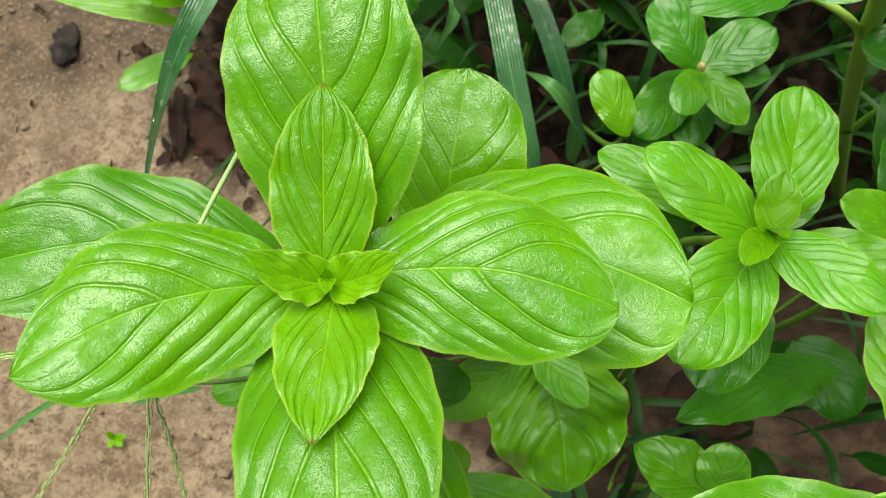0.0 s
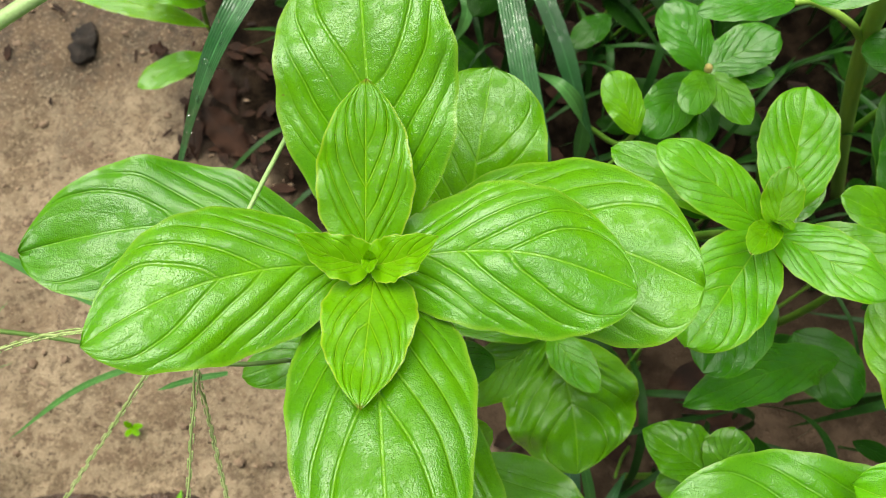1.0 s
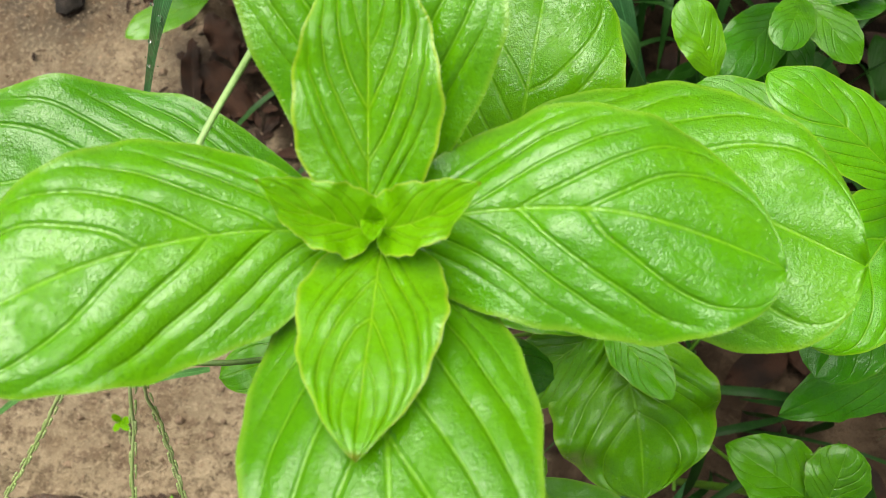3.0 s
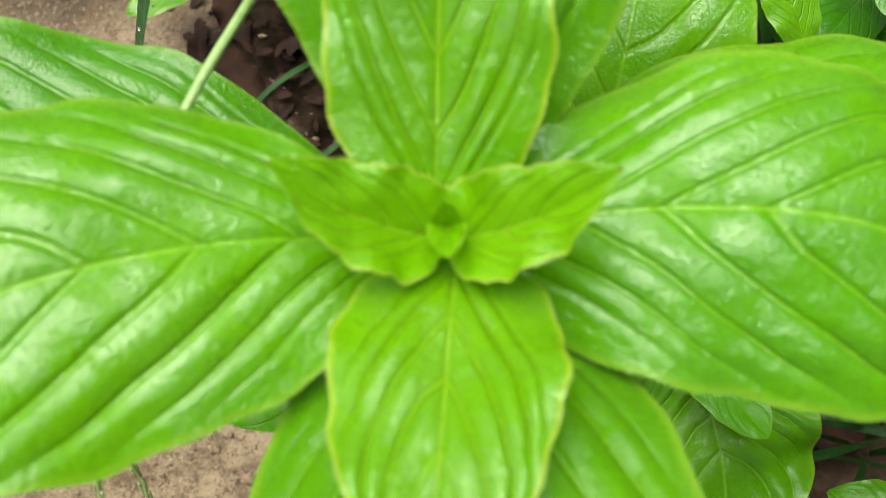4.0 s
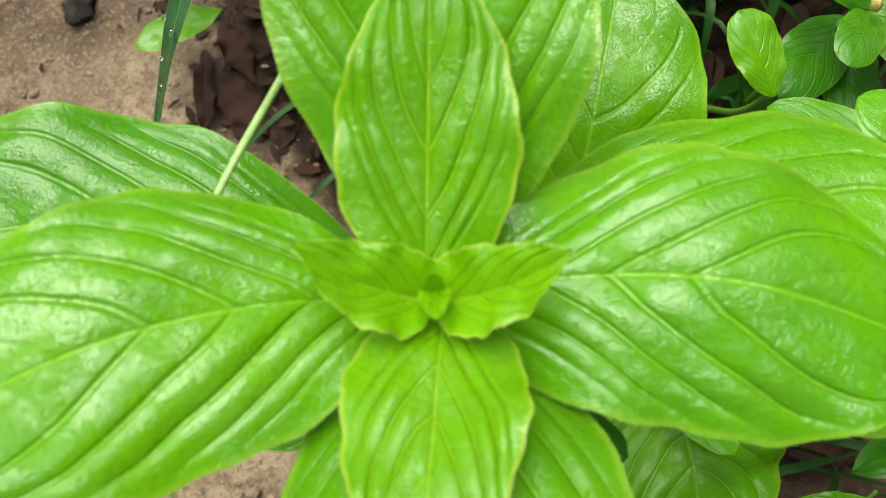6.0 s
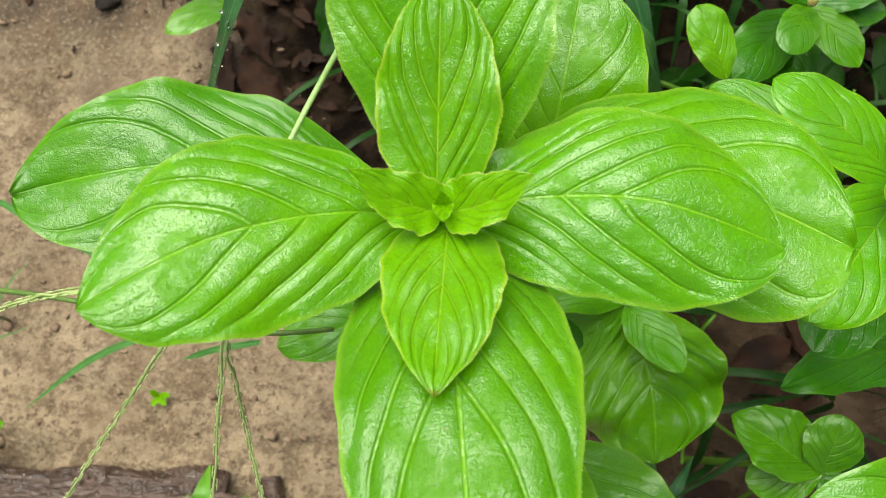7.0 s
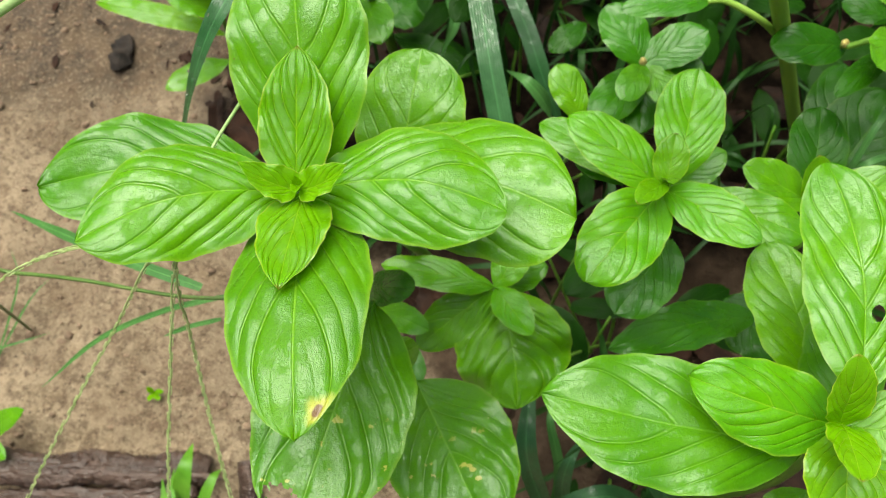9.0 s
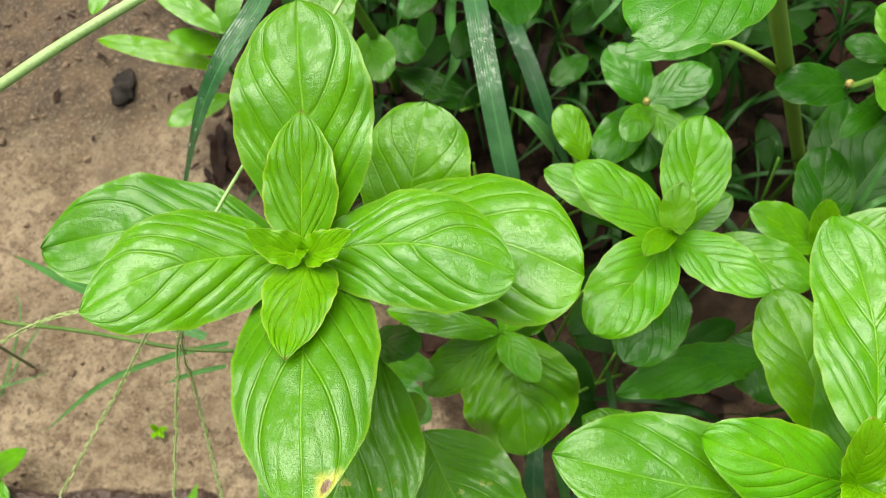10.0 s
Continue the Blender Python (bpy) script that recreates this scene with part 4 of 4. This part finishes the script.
climber = thing("broadleaf_weed", (-0.0528, 0.3054, 0.0000), "pale-stemmed weed behind the tall leaf", "weed")
tube("stem", climber, [(-0.0432, 0.2903, 0.0000), (-0.0383, 0.2462, 0.1400), (-0.0457, 0.2377, 0.2000), (-0.0481, 0.2350, 0.2400)], 0.0036, 0.0026, STEM)
leaf(climber, (-0.0453, 0.2441, 0.1600), (-0.0314, 0.2065, 0.1700), 0.0244, MATURE, vm=0.5, rows=30, cols=18)
leaf(climber, (-0.0531, 0.2560, 0.2000), (-0.0530, 0.2025, 0.2000), 0.0171, MATURE, vm=0.5, rows=30, cols=18)
leaf(climber, (-0.0521, 0.2209, 0.2600), (-0.0417, 0.1865, 0.2600), 0.0268, FRESH, vm=0.5, rows=30, cols=18)
leaf(climber, (-0.0394, 0.2632, 0.1000), (-0.0170, 0.2804, 0.1000), 0.0300, SHADED, vm=0.5, full=1.1, rows=30, cols=18)
leaf(climber, (-0.0379, 0.2658, 0.0800), (0.0174, 0.2403, 0.0700), 0.0220, SHADED, vm=0.5, rows=30, cols=18)
leaf(climber, (0.0421, 0.2586, 0.2000), (0.0417, 0.2104, 0.2200), 0.0285, SHADED, vm=0.5, rows=30, cols=18)
leaf(climber, (0.0929, 0.2625, 0.1000), (0.0684, 0.2416, 0.1000), 0.0177, SHADED, vm=0.5, rows=30, cols=18)
leaf(climber, (-0.0064, 0.3157, 0.1000), (-0.0330, 0.2936, 0.1000), 0.0212, SHADED, vm=0.5, rows=30, cols=18)

tuft = thing("grass_seedling", (-0.1639, -0.0704, 0.0000), "bright green grass seedling beside a dead stick", "grass")
ribbon("blade", tuft, [(-0.1618, -0.0721, 0.0000), (-0.1567, -0.0459, 0.0500), (-0.1510, -0.0267, 0.0700), (-0.1512, -0.0112, 0.0600)], 0.0125, TUFT, steps=10, tip=0.5)
ribbon("blade", tuft, [(-0.1636, -0.0722, 0.0000), (-0.1678, -0.0563, 0.0400), (-0.1718, -0.0325, 0.0500)], 0.008, TUFT, steps=10, tip=0.5)
ribbon("blade", tuft, [(-0.1618, -0.0721, 0.0000), (-0.1416, -0.0552, 0.0500), (-0.1337, -0.0484, 0.0500)], 0.010, TUFT, steps=10, tip=0.5)
ribbon("blade", tuft, [(-0.1629, -0.0721, 0.0000), (-0.1421, -0.0520, 0.0600), (-0.1320, -0.0327, 0.0750), (-0.1308, -0.0255, 0.0600)], 0.0075, TUFT, steps=10, tip=0.5)
ribbon("blade", tuft, [(-0.1644, -0.0722, 0.0000), (-0.1584, -0.0591, 0.0500), (-0.1610, -0.0430, 0.0600), (-0.1645, -0.0262, 0.0500)], 0.007, TUFT, steps=10, tip=0.5)

small = thing("sprout", (-0.2037, 0.0273, 0.0000), "tiny pale green sprout on bare soil", "seedling")
leaf(small, (-0.2011, 0.0258, 0.0060), (-0.2040, 0.0295, 0.0120), 0.0042, TENDER, rows=10, cols=8)
leaf(small, (-0.2011, 0.0258, 0.0060), (-0.1919, 0.0268, 0.0120), 0.0042, TENDER, rows=10, cols=8)
leaf(small, (-0.2011, 0.0258, 0.0060), (-0.1942, 0.0209, 0.0100), 0.0042, TENDER, rows=10, cols=8)
leaf(small, (-0.2011, 0.0258, 0.0060), (-0.2026, 0.0199, 0.0100), 0.0042, TENDER, rows=10, cols=8)

corner = thing("broadleaf_weed", (-0.3169, -0.0070, 0.0000), "small pale weed at the edge of the soil", "weed")
leaf(corner, (-0.3096, -0.0079, 0.0200), (-0.2679, 0.0075, 0.0500), 0.016, FRESH, rows=20, cols=12)
leaf(corner, (-0.3096, -0.0079, 0.0200), (-0.2856, -0.0227, 0.0300), 0.012, FRESH, rows=20, cols=12)

edge_tuft = thing("grass_clump", (-0.3181, 0.0697, 0.0000), "sparse thin grass tuft growing on soil", "grass")
ribbon("blade", edge_tuft, [(-0.3208, 0.0489, 0.0000), (-0.2985, 0.0970, 0.0300), (-0.3078, 0.1218, 0.0300)], 0.0016, BLADE, steps=8, tip=0.4)
ribbon("blade", edge_tuft, [(-0.3208, 0.0489, 0.0000), (-0.2936, 0.0869, 0.0200), (-0.2818, 0.1037, 0.0200)], 0.0016, BLADE, steps=8, tip=0.4)
ribbon("blade", edge_tuft, [(-0.3321, 0.0528, 0.0000), (-0.2912, 0.0549, 0.0300), (-0.2734, 0.0648, 0.0200)], 0.0016, BLADE, steps=8, tip=0.4)
# ---- dead wood, litter, stone ----
LOG = [(-0.3903, -0.0321, 0.0080), (-0.3113, -0.0257, 0.0110), (-0.2651, -0.0298, 0.0090), (-0.2341, -0.0255, 0.0110), (-0.2002, -0.0282, 0.0090), (-0.1738, -0.0237, 0.0100), (-0.1555, -0.0265, 0.0070)]
log = tube("dead_stick", None, LOG, 0.0122, 0.0100, BARK, "thick wet brown dead stick on the soil", sides=26, steps=16, rough=0.13)
tagged(log, category="stick")
ROD = [(-0.3883, -0.0503, 0.0050), (-0.3014, -0.0489, 0.0070), (-0.2639, -0.0432, 0.0070), (-0.2258, -0.0443, 0.0060), (-0.1620, -0.0383, 0.0060)]
rod = tube("dead_stick", None, ROD, 0.0068, 0.0055, BARK, "thin wet grey-brown dead stick on the soil", sides=16, steps=14, rough=0.08)
tagged(rod, category="stick")
SNAG = [(-0.1133, -0.1091, 0.0060), (-0.1191, -0.0788, 0.0070), (-0.1249, -0.0476, 0.0070), (-0.1314, -0.0189, 0.0040)]
snag = tube("dead_stick", None, SNAG, 0.0085, 0.006, BARK, "dark reddish dead stick beside the herb", sides=16, steps=10, rough=0.08)
tagged(snag, category="stick")


def bark_flakes(stick, points, radius, count, seed):
    path = smooth_path(points, 12)
    rng = np.random.RandomState(seed)
    for _ in range(count):
        i = rng.randint(4, len(path) - 6)
        d = path[i + 3] - path[i]
        d = d / np.linalg.norm(d)
        out = np.cross(d, [0, 0, 1.0]) * rng.uniform(-0.7, 0.7) + np.array([0, 0, 1.0])
        out = out / np.linalg.norm(out) * (radius + 0.0008)
        a0, ln = path[i] + out, rng.uniform(0.012, 0.03)
        verts, faces, uvs = leaf_sheet(a0, a0 + d * ln, rng.uniform(0.004, 0.009), rows=14, cols=6, relief=0.6, wave=0.15, curl=0.25, fold=-0.1, arch=0.04, seed=i)
        mesh_object("bark_flake", verts, faces, BARK, stick, "loose curling strip of wet bark", uvs)


bark_flakes(log, LOG, 0.0110, 7, 31)
bark_flakes(rod, ROD, 0.0060, 5, 32)
bark_flakes(snag, SNAG, 0.0070, 4, 33)
pebble = lump("stone", None, (-0.2640, 0.2982, -0.0020), (0.011, 0.014, 0.006), STONE, "dark damp stone sunk in the soil", seed=11, rings=12, sides=16, rough=0.5)
tagged(pebble, category="stone")


def dead_leaf(base, tip, width, **kw):
    verts, faces, uvs = leaf_sheet(base, tip, width, rows=24, cols=14, relief=1.0, wave=0.3, **kw)
    tagged(mesh_object("dead_leaf", verts, faces, LITTER, None, "dark reddish-brown wet dead leaf on soil", uvs), category="dead leaf", group="leaf litter")


dead_leaf((-0.1737, 0.2035, 0.0060), (-0.1790, 0.2586, 0.0100), 0.012, fold=0.6)
dead_leaf((-0.1389, 0.2060, 0.0060), (-0.1713, 0.2409, 0.0120), 0.022, fold=0.2)
dead_leaf((-0.1510, 0.2436, 0.0060), (-0.1708, 0.2756, 0.0100), 0.018, fold=0.2)
dead_leaf((-0.2013, 0.2887, 0.0040), (-0.2145, 0.2877, 0.0080), 0.010)
dead_leaf((-0.0064, 0.1012, 0.0060), (-0.0247, 0.0670, 0.0120), 0.030, fold=0.2)
dead_leaf((0.0051, 0.1224, 0.0060), (-0.0216, 0.0892, 0.0120), 0.026, fold=0.2)
dead_leaf((0.0038, 0.1077, 0.0080), (-0.0161, 0.0818, 0.0140), 0.026, fold=0.3)
dead_leaf((-0.0281, 0.0404, 0.0060), (-0.0437, 0.0581, 0.0120), 0.020, fold=0.3)
dead_leaf((0.1139, 0.1243, 0.0060), (0.1047, 0.0862, 0.0100), 0.020, fold=0.2)
dead_leaf((0.2261, 0.2540, 0.0060), (0.2564, 0.2361, 0.0100), 0.012, fold=0.2)


def scatter(count, seed, box, keep, size, z0, z1, rows=14, cols=8):
    rng = np.random.RandomState(seed)
    out = []
    while len(out) < count:
        x, y = rng.uniform(box[0], box[1]), rng.uniform(box[2], box[3])
        if not keep(x, y):
            continue
        z = rng.uniform(z0, z1)
        q, ln = rng.uniform(0, 6.28), rng.uniform(*size)
        tip = (x + ln * math.cos(q), y + ln * math.sin(q), z + ln * rng.uniform(-0.35, 0.3))
        out.append(leaf_sheet((x, y, z), tip, ln * rng.uniform(0.35, 0.6), roll=rng.uniform(-25, 25), arch=0.08, vm=0.5, full=1.2, rows=rows, cols=cols, seed=len(out)))
    return join(out)


def in_bed(x, y):
    return x + 0.65 * y > 0.06 + 0.04 * noise.noise(Vector((x * 20, y * 20, 0)))


# low filler leaves, with the shade below the herbs painted in their material
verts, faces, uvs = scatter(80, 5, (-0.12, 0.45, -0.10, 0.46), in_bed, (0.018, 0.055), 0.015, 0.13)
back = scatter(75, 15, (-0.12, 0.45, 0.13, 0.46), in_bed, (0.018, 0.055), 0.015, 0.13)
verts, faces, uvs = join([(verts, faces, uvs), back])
tagged(mesh_object("undergrowth", verts, faces, UNDER_SHADE, None, "low leaves crowding under the herbs, shade put into their dark colour", uvs), category="undergrowth", kind="stuff")
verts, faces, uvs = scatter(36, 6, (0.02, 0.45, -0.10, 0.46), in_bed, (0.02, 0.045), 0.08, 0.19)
tagged(mesh_object("undergrowth", verts, faces, UNDER_SHADE, None, "weed leaves under the herbs, shade put into their dark colour", uvs), category="undergrowth", kind="stuff")
# unseen leaves added around the bed to keep skylight off it
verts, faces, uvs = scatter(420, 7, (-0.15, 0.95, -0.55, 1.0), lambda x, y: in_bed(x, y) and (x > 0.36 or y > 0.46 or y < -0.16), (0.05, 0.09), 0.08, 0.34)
tagged(mesh_object("undergrowth", verts, faces, UNDER_SHADE, None, "unseen weed leaves added beside the herbs to block light", uvs), category="undergrowth", kind="stuff")

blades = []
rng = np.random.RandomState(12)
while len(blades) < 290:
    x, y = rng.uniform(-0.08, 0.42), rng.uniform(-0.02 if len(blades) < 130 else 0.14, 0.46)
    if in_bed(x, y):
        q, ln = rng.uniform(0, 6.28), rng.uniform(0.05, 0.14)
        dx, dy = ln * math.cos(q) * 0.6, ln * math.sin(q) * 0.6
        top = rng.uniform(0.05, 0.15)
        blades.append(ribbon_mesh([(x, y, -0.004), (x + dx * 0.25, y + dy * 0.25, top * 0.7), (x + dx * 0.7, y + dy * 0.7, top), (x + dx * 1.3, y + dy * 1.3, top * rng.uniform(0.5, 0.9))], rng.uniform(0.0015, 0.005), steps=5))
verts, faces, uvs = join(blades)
tagged(mesh_object("undergrowth_grass", verts, faces, DIMBLADE, None, "thin grass blades under the herbs, shade put into their dark colour", uvs), category="grass", kind="stuff")

stems = []
rng = np.random.RandomState(8)
for i in range(70):
    x, y = rng.uniform(-0.05, 0.42), rng.uniform(-0.05, 0.45)
    if in_bed(x, y):
        dx, dy = rng.uniform(-0.05, 0.05, 2)
        stems.append(tube_mesh([(x, y, -0.005), (x + dx * 0.4, y + dy * 0.4, rng.uniform(0.03, 0.08)), (x + dx, y + dy, rng.uniform(0.08, 0.17))], 0.0014, 0.0008, sides=5, steps=4))
verts, faces, uvs = join(stems)
tagged(mesh_object("weed_stalks", verts, faces, STEM, None, "thin green stalks of low weeds", uvs), category="undergrowth", kind="stuff")

bits = []
rng = np.random.RandomState(9)
for i in range(2600):
    x, y = rng.uniform(-0.42, 0.36), rng.uniform(-0.12, 0.42)
    r = 0.0008 + 0.0026 * rng.uniform(0, 1) ** 4
    if x + 0.65 * y > 0.02:
        continue
    bits.append(lump_mesh((x, y, ground_height(x, y) + r * 0.1), (r, r * rng.uniform(0.5, 1), r * 0.55), i, rough=0.6, rings=4, sides=6))
verts, faces, uvs = join(bits)
tagged(mesh_object("soil_crumbs", verts, faces, CLOD, None, "loose crumbs of damp soil", uvs), category="soil crumbs", kind="stuff")

mulch = []
rng = np.random.RandomState(10)
for i in range(160):
    x, y = rng.uniform(-0.1, 0.40), rng.uniform(-0.10, 0.42)
    if in_bed(x, y):
        q, ln = rng.uniform(0, 6.28), rng.uniform(0.012, 0.04)
        mulch.append(leaf_sheet((x, y, ground_height(x, y) + 0.003), (x + ln * math.cos(q), y + ln * math.sin(q), ground_height(x, y) + 0.006), ln * 0.5, rows=8, cols=6, wave=0.15, fold=0.25))
for i in range(70):
    q, d = rng.uniform(0, 6.28), 0.055 * rng.uniform() ** 0.6
    x, y = PATCH[0] + d * math.cos(q), PATCH[1] + d * math.sin(q)
    q, ln = rng.uniform(0, 6.28), rng.uniform(0.006, 0.018)
    mulch.append(leaf_sheet((x, y, ground_height(x, y) + 0.002), (x + ln * math.cos(q), y + ln * math.sin(q), ground_height(x, y) + 0.005), ln * rng.uniform(0.25, 0.5), rows=6, cols=6, wave=0.2, fold=0.3))
while len(mulch) < 270:
    x, y = rng.uniform(-0.42, 0.05), rng.uniform(0.2, 0.45)
    if rng.uniform() > (y - 0.18) * 5 or in_bed(x, y):
        continue
    q, ln = rng.uniform(0, 6.28), rng.uniform(0.003, 0.014)
    mulch.append(leaf_sheet((x, y, ground_height(x, y) + 0.001), (x + ln * math.cos(q), y + ln * math.sin(q), ground_height(x, y) + 0.002), ln * rng.uniform(0.15, 0.45), rows=6, cols=6, wave=0.2, fold=0.3))
verts, faces, uvs = join(mulch)
tagged(mesh_object("leaf_litter", verts, faces, LITTER, None, "dark wet leaf litter under the herbs", uvs), category="leaf litter", kind="stuff")
